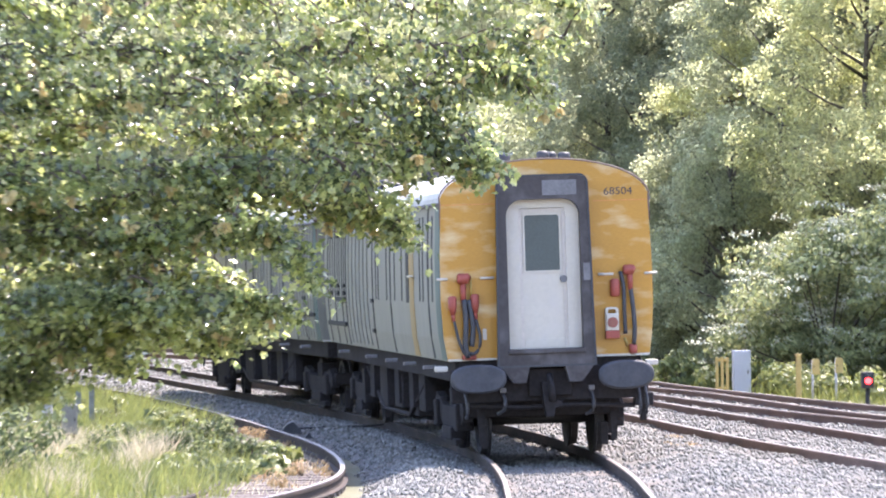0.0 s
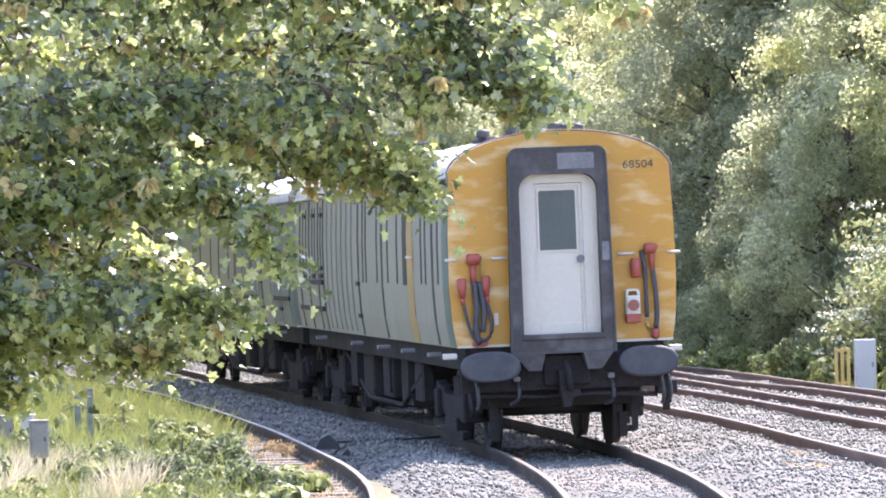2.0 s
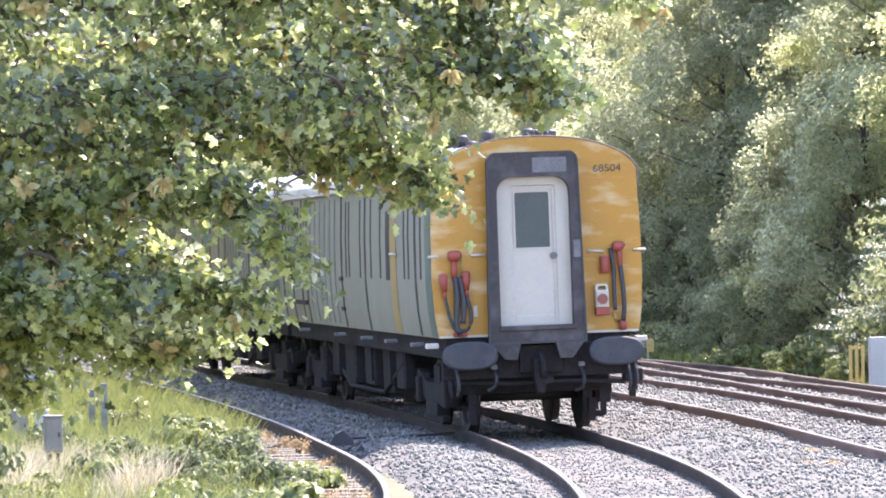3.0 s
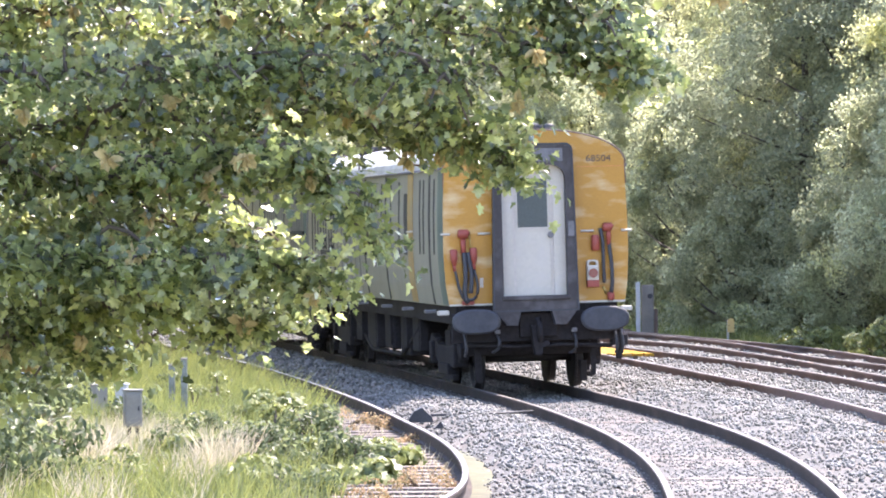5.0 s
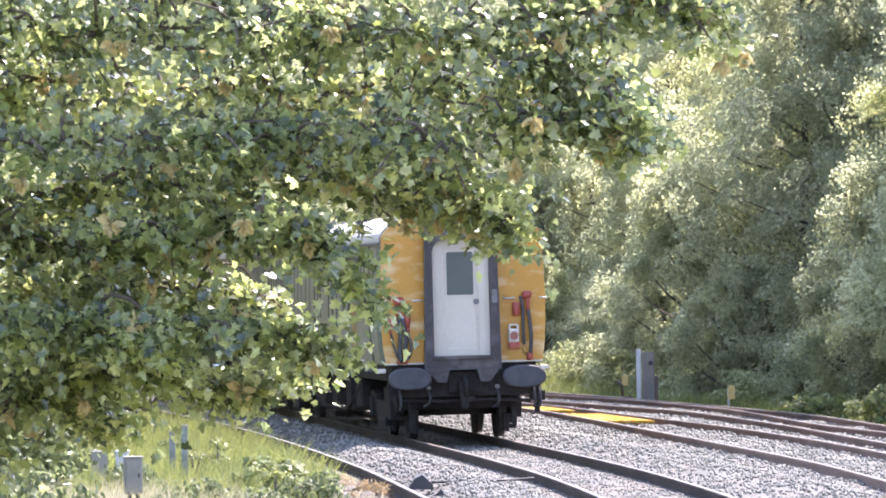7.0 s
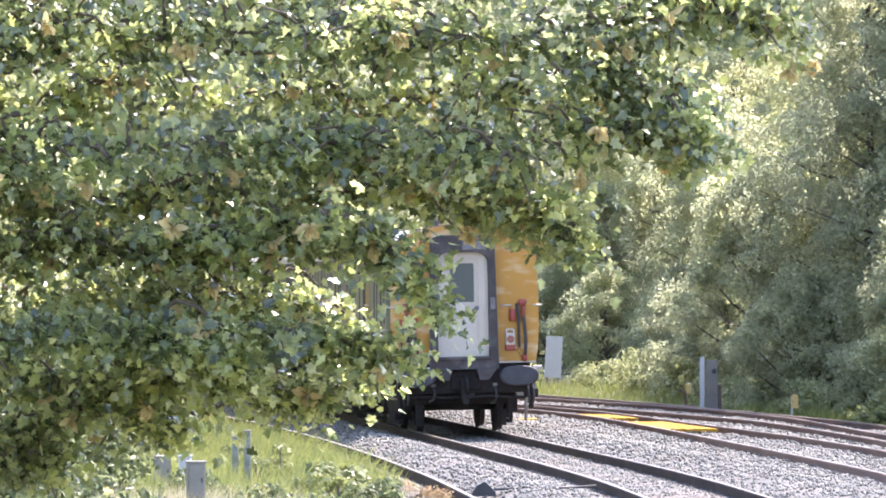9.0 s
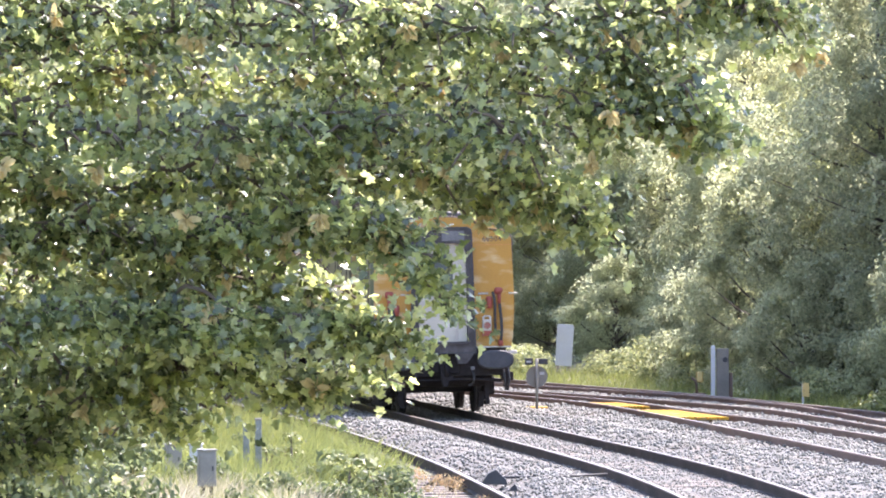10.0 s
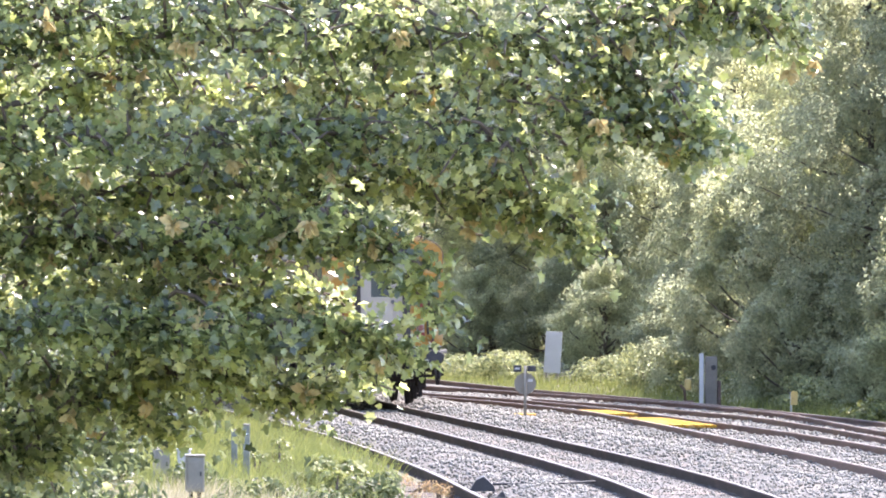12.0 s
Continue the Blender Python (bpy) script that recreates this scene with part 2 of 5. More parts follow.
# ---------- plan of the tracks ----------
MAIN = line([(2.2, -40), (2.2, 10), (2.5, 26), (2.95, 34), (3.38, 41), (3.57, 46), (3.61, 50.5), (3.48, 55.8), (3.05, 63), (2.4, 70), (0.85, 84.3), (-0.75, 98.3),
             (-2.45, 113.6), (-4.4, 130), (-7.2, 148), (-11.5, 170), (-20, 205), (-45, 280)])
RAIL_A = line([(10.5, 10), (8.3, 34), (7.15, 48.2), (6.8, 53), (6.55, 59), (6.3, 66.5), (5.37, 78.1), (4.26, 91.1), (3.3, 100.7), (1.87, 107.9), (-0.13, 115.5), (-4.2, 127), (-10, 145), (-20, 175)])
RAIL_B = line([(12.0, 12), (9.75, 38), (8.95, 49), (8.45, 57.5), (7.95, 64.5), (7.58, 72), (7.2, 77.5), (6.42, 85.3), (5.15, 94), (4.0, 102.8), (1.95, 112), (-0.13, 118.6), (-4.0, 130), (-9, 147), (-19, 176)])
RAIL_C = line([(12.6, 42), (10.6, 54), (9.34, 62.9), (8.79, 67.4), (8.19, 74.6), (7.6, 84.9), (6.6, 96), (4.7, 104.5), (2.4, 112.6)])
RAIL_D = line([(12.2, 45), (10.9, 55), (9.8, 66), (9.15, 78.7), (8.15, 85.5), (7.48, 98.4), (5.9, 108), (3.8, 115.5), (1.2, 124), (-3.5, 140), (-9, 158), (-18, 185)])
RAIL_E = line([(14.5, 45), (12.2, 58), (10.52, 70.8), (9.5, 81.3), (8.75, 93), (7.34, 101.5), (5.3, 113), (2.68, 123.8), (-0.22, 140), (-5, 158), (-12, 182)])
SIDING = line([(-1.9, 31), (-0.5, 36), (0.55, 40.5), (0.86, 43), (0.97, 46.5), (0.96, 49.5), (0.82, 53.8), (0.5, 58), (0.0, 64.8), (-0.9, 74), (-1.9, 83), (-3.2, 92.6), (-5, 104), (-8, 124)])


def at_y(c, y):
    return float(np.interp(y, c[:, 1], c[:, 0]))


# ---------- ground ----------


def ground_z(x, y):
    """Height of the soil: low beside the beds, a soft bank to both sides."""
    left, right = at_y(SIDING, min(max(y, 32), 120)), at_y(RAIL_E, min(max(y, 46), 170))
    z = -0.24 + 0.05 * noise.noise(Vector((x * 0.35, y * 0.2, 3.0)))
    z += 0.55 * max(0.0, min(1.0, (x - right - 3.0) / 9.0)) * (1 if y < 260 else 0)
    z += 0.25 * max(0.0, min(1.0, (left - 2.5 - x) / 5.0))
    return z


xs = np.r_[-900, -300, -120, -60, -40, -30, np.arange(-24, 34, 0.75), 40, 60, 120, 300, 900]
ys = np.r_[-400, -120, -50, -20, 0, 10, 20, np.arange(28, 180, 1.5), 190, 210, 240, 300, 500, 900, 1800]
gv = [(x, y, ground_z(x, y)) for y in ys for x in xs]
gf = [(j * len(xs) + i, j * len(xs) + i + 1, (j + 1) * len(xs) + i + 1, (j + 1) * len(xs) + i) for j in range(len(ys) - 1) for i in range(len(xs) - 1)]
tagged(soup("ground", gv, gf, M_SOIL), "mossy brown soil with grass beside the railway", "ground", kind="structure")


def bed_left(y):
    if y < 66:
        return at_y(SIDING, max(y, 32)) + 0.06
    return max(at_y(SIDING, min(y, 124)) + 0.15, at_y(MAIN, y) - 3.0)


def bed_right(y):
    return at_y(RAIL_E, min(max(y, 46), 182)) + 0.75


def bed_z(u, x, y):
    gap = x - at_y(MAIN, y)
    flat = 0.3 if abs(gap) < 1.15 else 1.0
    z = (-0.150 if flat < 1 else -0.135) + flat * (0.035 * noise.noise(Vector((x * 1.3, y * 0.5, 0))) + 0.02 * noise.noise(Vector((x * 4, y * 2, 7))))
    if 1.2 < gap < 2.9:
        z += 0.10 * math.sin((gap - 1.2) / 1.7 * math.pi)
    if -2.6 < gap < -1.0:
        z += 0.09 * math.sin((-gap - 1.0) / 1.6 * math.pi)
    z -= 0.22 * max(0, 1 - u / 0.06) + 0.2 * max(0, 1 - (1 - u) / 0.05)
    return z


by, nu = np.r_[np.arange(30, 100, 0.6), np.arange(100, 182, 1.5)], 64
bv, bf = [], []
for j, y in enumerate(by):
    l, r = bed_left(y), bed_right(y)
    for i in range(nu + 1):
        u = i / nu
        x = l + (r - l) * u
        bv.append((x, y, bed_z(u, x, y)))
        if j and i:
            a = j * (nu + 1) + i
            bf.append((a - nu - 2, a - nu - 1, a, a - 1))
ballast = tagged(soup("ballast", bv, bf, M_BED), "grey crushed-stone ballast bed under the tracks", "ballast", kind="structure")


def stones(n, seed):
    """Loose stones over the bed, denser near the camera's side."""
    rng = np.random.default_rng(seed)
    y = 35 + (rng.random(n) ** 1.6) * 90
    u = rng.random(n)
    x, z = np.empty(n), np.empty(n)
    for k in range(n):
        l, r = bed_left(y[k]), bed_right(y[k])
        x[k] = l + (r - l) * u[k]
        z[k] = bed_z(u[k], x[k], y[k])
    calm = np.abs(x - np.interp(y, MAIN[:, 1], MAIN[:, 0])) < 0.95
    size = rng.uniform(0.012, 0.034, n) * (1 + np.maximum(0, y - 60) / 90) * np.where(calm, 0.7, 1.0)
    shape = np.array([(1, 0, 0), (-1, 0, 0), (0, 1, 0), (0, -1, 0), (0, 0, 1), (0, 0, -1)], float)
    turn = rng.normal(size=(n, 3, 3))
    turn, _ = np.linalg.qr(turn)
    v = shape[None] * rng.uniform(0.6, 1.25, (n, 6, 1)) * size[:, None, None]
    v = np.einsum("nij,nkj->nki", turn, v) + np.stack([x, y, z + size * 0.35], 1)[:, None]
    f = np.array([(0, 2, 4), (2, 1, 4), (1, 3, 4), (3, 0, 4), (2, 0, 5), (1, 2, 5), (3, 1, 5), (0, 3, 5)])
    f = f[None] + 6 * np.arange(n)[:, None, None]
    return v.reshape(-1, 3), f.reshape(-1, 3)


tagged(soup("ballast_stones", *stones(100000, 4), M_STONE), "loose pale grey angular ballast stones on the bed", "ballast", kind="stuff")

# ---------- tracks ----------
HEAD = [(-0.035, -0.012), (-0.028, 0.0), (0.028, 0.0), (0.035, -0.012), (0.032, -0.045), (0.010, -0.052), (0.010, -0.135), (0.065, -0.15), (-0.065, -0.15), (-0.010, -0.135), (-0.010, -0.052), (-0.032, -0.045)]


def rail_mesh(c, off, y0, y1, drop=0.0):
    """A flat-bottomed rail along a plan line: web of one material, head of another."""
    d, nrm = sides(c)
    keep = [i for i in range(len(c)) if y0 <= c[i, 1] <= y1]
    bm = bmesh.new()
    last = None
    for i in keep:
        p = c[i] + nrm[i] * off
        ring = [bm.verts.new((p[0] + nrm[i, 0] * a, p[1] + nrm[i, 1] * a, z - drop)) for a, z in HEAD]
        if last:
            for k in range(len(HEAD)):
                q = (k + 1) % len(HEAD)
                f = bm.faces.new((last[k], last[q], ring[q], ring[k]))
                f.material_index = 1 if k == 1 else 0
        last = ring
    bmesh.ops.recalc_face_normals(bm, faces=bm.faces)
    return bm


SLEEPER = bmesh.new()
add_box(SLEEPER, -1.3, 1.3, -0.125, 0.125, -0.19, 0.0, 0.012)
sleeper_mesh = bpy.data.meshes.new("sleeper")
SLEEPER.to_mesh(sleeper_mesh)
SLEEPER.free()
sleeper_mesh.materials.append(M_SLEEPER)


def track(label, rails, middle, y0, y1, ny0, ny1, sink, web=M_RAIL, wide=1.0):
    """A stretch of line: an Empty with rails and sleepers under it."""
    t = tagged(new("railway_track"), label, "railway track", "tracks")
    for c, off, *low in rails:
        part("rail", rail_mesh(c, off, y0, y1, *low), [web, web if low else M_RAILTOP], t)
    c, off = middle
    d, nrm = sides(c)
    s = np.r_[0, np.cumsum(np.hypot(*np.diff(c, axis=0).T))]
    for q in np.arange(0, s[-1], 0.7):
        x, y = np.interp(q, s, c[:, 0] + nrm[:, 0] * off), np.interp(q, s, c[:, 1] + nrm[:, 1] * off)
        if ny0 < y < ny1:
            dx, dy = np.interp(q, s, d[:, 0]), np.interp(q, s, d[:, 1])
            k = new("sleeper", sleeper_mesh)
            k.parent = t
            k.matrix_basis = pose(x, y, -0.15 - sink + 0.012 * noise.noise(Vector((q, 1, 2))), 0, 0, -math.degrees(math.atan2(dx, dy))) @ Matrix.Diagonal((wide, 1, 1, 1))
    return t


track("curved running line with worn steel rails on grey ballast", [(MAIN, -0.752), (MAIN, 0.752)], (MAIN, 0), 20, 200, 40, 105, 0.0, M_RAILDARK)
track("rust-brown railed line with a point leading off it", [(RAIL_A, 0), (RAIL_B, 0), (RAIL_C, 0)], (RAIL_A, 0.75), 25, 172, 46, 110, 0.0)
track("outer line with dull rust-brown rails beside the trees", [(RAIL_D, 0), (RAIL_E, 0)], (RAIL_E, -0.75), 48, 180, 60, 125, 0.0)
track("disused siding with rusty rails sunk in weeds", [(SIDING, 0), (SIDING, -1.5, 0.13)], (SIDING, -0.92), 32, 122, 36, 66, 0.03, M_RAILDARK, 0.74)

# ---------- the train ----------
HALF = [(1.30, 1.265), (1.345, 1.55), (1.37, 2.0), (1.365, 2.6), (1.345, 3.05), (1.335, 3.26)]   # one side, from the bottom up
ROOF = [(1.35 * math.cos(a), 3.27 + 0.54 * math.sin(a) ** 0.92) for a in np.linspace(0.0, math.pi, 25)]
Y0, Y1 = -2.6, 17.02           # ends of the body; the rear bogie stands at y = 0, the front one at 14.17


def side_x(z):
    return float(np.interp(z, [p[1] for p in HALF], [p[0] for p in HALF]))


def skin(y0, y1, z0, z1, s, proud, thick):
    """A panel that follows the curved side between two stations; s is -1 or 1 for the side."""
    bm = bmesh.new()
    zs = np.linspace(z0, z1, 7)
    rows = []
    for z in zs:
        x = side_x(z) + proud
        rows.append([bm.verts.new((s * a, y, z)) for a in (x, x - thick) for y in (y0, y1)])
    for u, w in zip(rows, rows[1:]):
        for a, b in ((0, 1), (1, 3), (3, 2), (2, 0)):
            bm.faces.new((u[a], u[b], w[b], w[a]))
    bm.faces.new((rows[0][0], rows[0][1], rows[0][3], rows[0][2]))
    bm.faces.new((rows[-1][0], rows[-1][1], rows[-1][3], rows[-1][2]))
    bmesh.ops.recalc_face_normals(bm, faces=bm.faces)
    return bm


def arch(hw, z0, z1, r, n=6):
    """An upright outline with rounded top corners."""
    out = [(-hw, z0), (hw, z0)]
    for cx, a0 in ((hw - r, 0.0), (-hw + r, math.pi / 2)):
        out += [(cx + r * math.cos(a0 + k * math.pi / 2 / n), z1 - r + r * math.sin(a0 + k * math.pi / 2 / n)) for k in range(n + 1)]
    return out


def taper(outline):
    """The same outline drawn in a little towards its top."""
    return [(x * (1 - 0.075 * max(0, z - 2.2) / 1.4), z) for x, z in outline]


def framed(outer, inner, y0, y1):
    """A flat frame between two outlines with the same number of points."""
    bm = bmesh.new()
    ring = [[bm.verts.new((x, y, z)) for x, z in o] for o in (outer, inner) for y in (y0, y1)]
    n = len(outer)
    for a, b in ((0, 1), (1, 3), (3, 2), (2, 0)):
        for i in range(n):
            bm.faces.new((ring[a][i], ring[a][(i + 1) % n], ring[b][(i + 1) % n], ring[b][i]))
    bmesh.ops.recalc_face_normals(bm, faces=bm.faces)
    return bm


def hose(pts, r=0.028):
    p = line3(pts)
    return tube(p, r, 8)


def line3(pts, n=14):
    p = np.array(pts, float)
    s = np.r_[0, np.cumsum(np.linalg.norm(np.diff(p, axis=0), axis=1))]
    q = np.linspace(0, s[-1], n)
    o = np.stack([np.interp(q, s, p[:, k]) for k in range(3)], 1)
    for _ in range(3):
        o[1:-1] = (o[:-2] + 2 * o[1:-1] + o[2:]) / 4
    return [tuple(r) for r in o]


def wheelset(parent, y):
    """Two wheels on an axle, its own origin at the axle so that it can turn."""
    bm = bmesh.new()
    for s in (-1, 1):
        prof = [(0.68, 0.02), (0.68, 0.30), (0.70, 0.40), (0.675, 0.485), (0.705, 0.487), (0.715, 0.458), (0.80, 0.452), (0.80, 0.39), (0.755, 0.36), (0.745, 0.14), (0.82, 0.12), (0.82, 0.02)]
        rings = [[bm.verts.new((s * a, r * math.cos(k), r * math.sin(k))) for k in (2 * math.pi * j / 28 for j in range(28))] for a, r in prof]
        for u, w in zip(rings, rings[1:]):
            for j in range(28):
                bm.faces.new((u[j], u[(j + 1) % 28], w[(j + 1) % 28], w[j]))
        for k in range(4):          # spoke bosses, so that the turning shows
            a = k * math.pi / 2
            add_tube(bm, [(s * 0.75, 0.2 * math.cos(a), 0.2 * math.sin(a)), (s * 0.757, 0.34 * math.cos(a), 0.34 * math.sin(a))], 0.03, 6)
    add_tube(bm, [(-0.95, 0, 0), (0.95, 0, 0)], 0.075, 10)
    bmesh.ops.recalc_face_normals(bm, faces=bm.faces)
    w = part("wheelset", bm, M_WHEEL, parent, "pair of dark steel wheels on an axle")
    w.location = (0, y, 0.455)
    return w


def bogie(parent, y):
    bm = bmesh.new()
    for s in (-1, 1):
        o = [(-1.85, 0.62), (-1.55, 0.78), (-0.7, 0.62), (0.7, 0.62), (1.55, 0.78), (1.85, 0.62), (1.85, 0.45), (1.55, 0.55), (0.75, 0.33), (-0.75, 0.33), (-1.55, 0.55), (-1.85, 0.45)]
        a = [bm.verts.new((s * 0.93, y + p, z)) for p, z in o]
        b = [bm.verts.new((s * 1.05, y + p, z)) for p, z in o]
        bm.faces.new(a), bm.faces.new(b)
        for i in range(len(o)):
            bm.faces.new((a[i], a[(i + 1) % len(o)], b[(i + 1) % len(o)], b[i]))
        for q in (-1.3, 1.3):
            add_box(bm, s * 0.99 - 0.12, s * 0.99 + 0.12, y + q - 0.16, y + q + 0.16, 0.32, 0.68, 0.03)
            for k in (-0.33, 0.33):
                add_tube(bm, [(s * 0.99, y + q + k, 0.4), (s * 0.99, y + q + k, 0.72)], 0.07, 8)
        add_box(bm, s * 0.99 - 0.1, s * 0.99 + 0.1, y - 0.55, y + 0.55, 0.18, 0.36, 0.02)
        add_box(bm, s * 1.02 - 0.05, s * 1.02 + 0.05, y - 1.0, y + 1.0, 0.12, 0.2, 0.01)
    for q in (-1.85, 1.85):
        add_box(bm, -1.0, 1.0, y + q - 0.06, y + q + 0.06, 0.5, 0.70, 0.02)
        for a in (-0.78, 0.78):
            add_box(bm, a - 0.05, a + 0.05, y + q - 0.05, y + q + 0.05, 0.1, 0.4, 0.01)
    add_box(bm, -1.0, 1.0, y - 0.3, y + 0.3, 0.4, 0.85)
    bmesh.ops.recalc_face_normals(bm, faces=bm.faces)
    return part("bogie", bm, M_UNDER, parent, "grimy black bogie frame with springs")


def end_wall(parent, y, s, plain, paint):
    """The yellow end with its gangway and fittings. s: -1 for the end towards smaller y."""

    def q(d):
        return y + s * d            # d metres proud of the body
    deep = 0.26 if paint == M_YELLOW else 0.15
    o = [(-HALF[0][0], 1.265)] + [(-a, b) for a, b in HALF[1:]] + [(-x, z) for x, z in ROOF[1:-1]] + [(a, b) for a, b in HALF[::-1]]
    wall = part("end_wall", prism(o, min(q(0), q(0.03)), max(q(0), q(0.03))), paint, parent, "yellow end panel with scuffed, patched paint" if paint == M_YELLOW else "grimy end panel")
    lo, hi = sorted((q(0.03), q(0.034)))
    for a, b in ((-1.335, -0.63), (0.63, 1.335)):
        part("seam", box(a, b, lo, hi, 3.255, 3.268), material_seam, wall)
    part("edge_strip", box(-1.3, -0.55, *sorted((q(0.03), q(0.05))), 1.262, 1.29), M_WHITE, wall, "white lower edge")
    part("edge_strip", box(0.55, 1.3, *sorted((q(0.03), q(0.05))), 1.262, 1.29), M_WHITE, wall)
    bm = bmesh.new()
    rim = [(-1.352, 3.0)] + [(-a - 0.012, b) for a, b in HALF[-1:]] + [(-x * 1.012, z + 0.012) for x, z in ROOF[1:-1]] + [(a + 0.012, b) for a, b in HALF[-1:]] + [(1.352, 3.0)]
    add_tube(bm, [(x, q(0.02), z) for x, z in rim], 0.013, 6)
    part("end_rim", bm, M_RIM, wall, "thin brown rim along the roof end")
    # gangway: dark outer frame, recess and white door
    outer, inner = taper(arch(0.62, 1.20, 3.63, 0.11)), arch(0.475, 1.42, 3.33, 0.21)
    gang = part("gangway", framed(outer, inner, *sorted((q(0.03), q(deep)))), M_GANG, parent, "dark grey gangway frame with worn paint")
    gang.location = (-0.05, 0, -0.03)
    part("rubber_edge", framed(taper(arch(0.638, 1.19, 3.648, 0.12)), taper(arch(0.612, 1.215, 3.622, 0.105)), *sorted((q(deep - 0.06), q(deep + 0.012)))), M_RUBBER, gang, "thin black rubber edge")
    for a in (-0.42, 0.42):
        part("gangway_foot", prism([(a - 0.2, 1.22), (a + 0.2, 1.22), (a + (0.02 if a > 0 else 0.14), 0.99), (a - (0.14 if a > 0 else 0.02), 0.99)], *sorted((q(0.05), q(deep + 0.01)))), M_GANG, gang)
    part("paint_patch", box(0.0, 0.44, *sorted((q(deep), q(deep + 0.004))), 3.38, 3.57), M_PATCH, gang, "paler grey patch")
    part("paint_patch", box(0.5, 0.6, *sorted((q(deep), q(deep + 0.004))), 2.28, 2.5), M_PATCH, gang)
    part("recess", framed(arch(0.474, 1.421, 3.329, 0.209), arch(0.30, 1.43, 3.22, 0.03), *sorted((q(0.05), q(0.12)))), M_WHITE, gang, "white door surround")
    door = part("end_door", box(-0.31, 0.31, *sorted((q(0.04), q(0.075))), 1.425, 3.225, 0.006), M_WHITE, parent, "white painted end door with a window")
    door.location = (-0.05, 0, -0.035)
    part("kick_panel", box(-0.255, 0.255, *sorted((q(0.075), q(0.085))), 1.44, 1.55, 0.003), M_WHITE, door)
    part("door_frame", framed(arch(0.306, 1.432, 3.216, 0.03), arch(0.262, 1.436, 3.175, 0.03), *sorted((q(0.075), q(0.092)))), M_BEIGE, door, "aged beige door frame")
    part("window_frame", framed(arch(0.245, 2.4, 3.16, 0.03), arch(0.222, 2.425, 3.135, 0.03), *sorted((q(0.07), q(0.09)))), M_WHITE, door)
    part("window_pane", box(-0.222, 0.222, *sorted((q(0.07), q(0.08))), 2.425, 3.135), M_GLASS, door, "dark greenish glass pane")
    part("door_handle", tube([(0.262, q(0.075), 2.31), (0.262, q(0.125), 2.31)], 0.046, 16), M_PATCH, door, "dull grey round door handle")
    part("threshold", box(-0.5, 0.5, *sorted((q(0.03), q(deep + 0.03))), 1.36, 1.42, 0.01), M_GANG, gang)
    if paint != M_YELLOW:
        part("bellows", framed(arch(0.66, 1.16, 3.66, 0.12), arch(0.5, 1.3, 3.4, 0.12), *sorted((q(0.08), q(0.19)))), M_RUBBER, gang, "black rubber gangway bellows")
        return
    # handrails
    for a, b in ((-1.42, -1.28), (-0.86, -0.68), (0.66, 0.86), (1.26, 1.42)):
        part("handrail", tube([(a, q(0.08), 2.37), (b, q(0.08), 2.37)], 0.017, 8), M_WHITE, wall, "short white handrail")
    # red jumper fittings and their black hoses
    f = 0.08
    jl = part("jumper_head", tube([(-1.16, q(0.1), 2.37), (-1.14, q(0.1), 2.37), (-1.02, q(0.1), 2.37), (-1.0, q(0.1), 2.36)], [0.045, 0.068, 0.068, 0.04], 12), M_RED, wall, "red jumper cable head")
    part("bracket", tube([(-1.085, q(0.08), 2.33), (-1.085, q(0.09), 2.06)], [0.042, 0.034], 10), M_RED, jl)
    part("clip", tube([(-0.985, q(0.05), 2.4), (-0.98, q(0.1), 2.15)], 0.012, 6), M_BRASS, jl)
    for a, t in ((-1.23, 2.03), (-0.94, 2.05)):
        part("jumper_socket", tube([(a, q(0.1), t + 0.12), (a, q(0.1), t + 0.1), (a, q(0.1), t - 0.02), (a + 0.005, q(0.1), t - 0.12)], [0.035, 0.056, 0.054, 0.03], 12), M_RED, wall, "red cable socket")
        part("socket_neck", tube([(a, q(0.1), t - 0.1), (a + 0.01, q(0.1), t - 0.2)], 0.026, 8), M_RED, wall)
    part("cable", hose([(-1.22, q(0.1), 1.86), (-1.17, q(0.11), 1.6), (-1.10, q(0.11), 1.40), (-1.04, q(0.11), 1.36)], 0.02), M_RUBBER, wall, "black hanging cable")
    part("cable", hose([(-1.08, q(0.1), 2.1), (-1.06, q(0.12), 1.8), (-1.09, q(0.12), 1.45), (-1.04, q(0.12), 1.36)], 0.036), M_RUBBER, wall)
    part("cable", hose([(-1.02, q(0.1), 2.1), (-0.97, q(0.12), 1.75), (-1.0, q(0.12), 1.5)], 0.034), M_RUBBER, wall)
    part("cable", hose([(-0.94, q(0.1), 1.86), (-0.88, q(0.12), 1.62), (-0.9, q(0.12), 1.45), (-1.0, q(0.12), 1.37), (-1.04, q(0.12), 1.42)], 0.022), M_RUBBER, wall)
    part("cable_clamp", box(-1.12, -0.94, *sorted((q(0.03), q(0.1))), 1.33, 1.39, 0.012), M_RED, wall)
    part("label_plate", box(-0.845, -0.795, *sorted((q(0.03), q(0.037))), 1.58, 1.72), M_WHITE, wall, "small white plate")
    jr = part("jumper_head", tube([(0.98, q(0.1), 2.42), (1.0, q(0.1), 2.42), (1.11, q(0.1), 2.42), (1.13, q(0.1), 2.41)], [0.04, 0.064, 0.064, 0.04], 12), M_RED, wall)
    part("bracket", tube([(1.07, q(0.09), 2.4), (1.07, q(0.1), 2.16)], [0.04, 0.032], 10), M_RED, jr)
    part("valve_cover", tube([(0.87, q(0.1), 2.08), (0.87, q(0.1), 2.1), (0.87, q(0.1), 2.29), (0.87, q(0.1), 2.31)], [0.045, 0.062, 0.062, 0.04], 14), M_RED, wall, "red cylindrical cover")
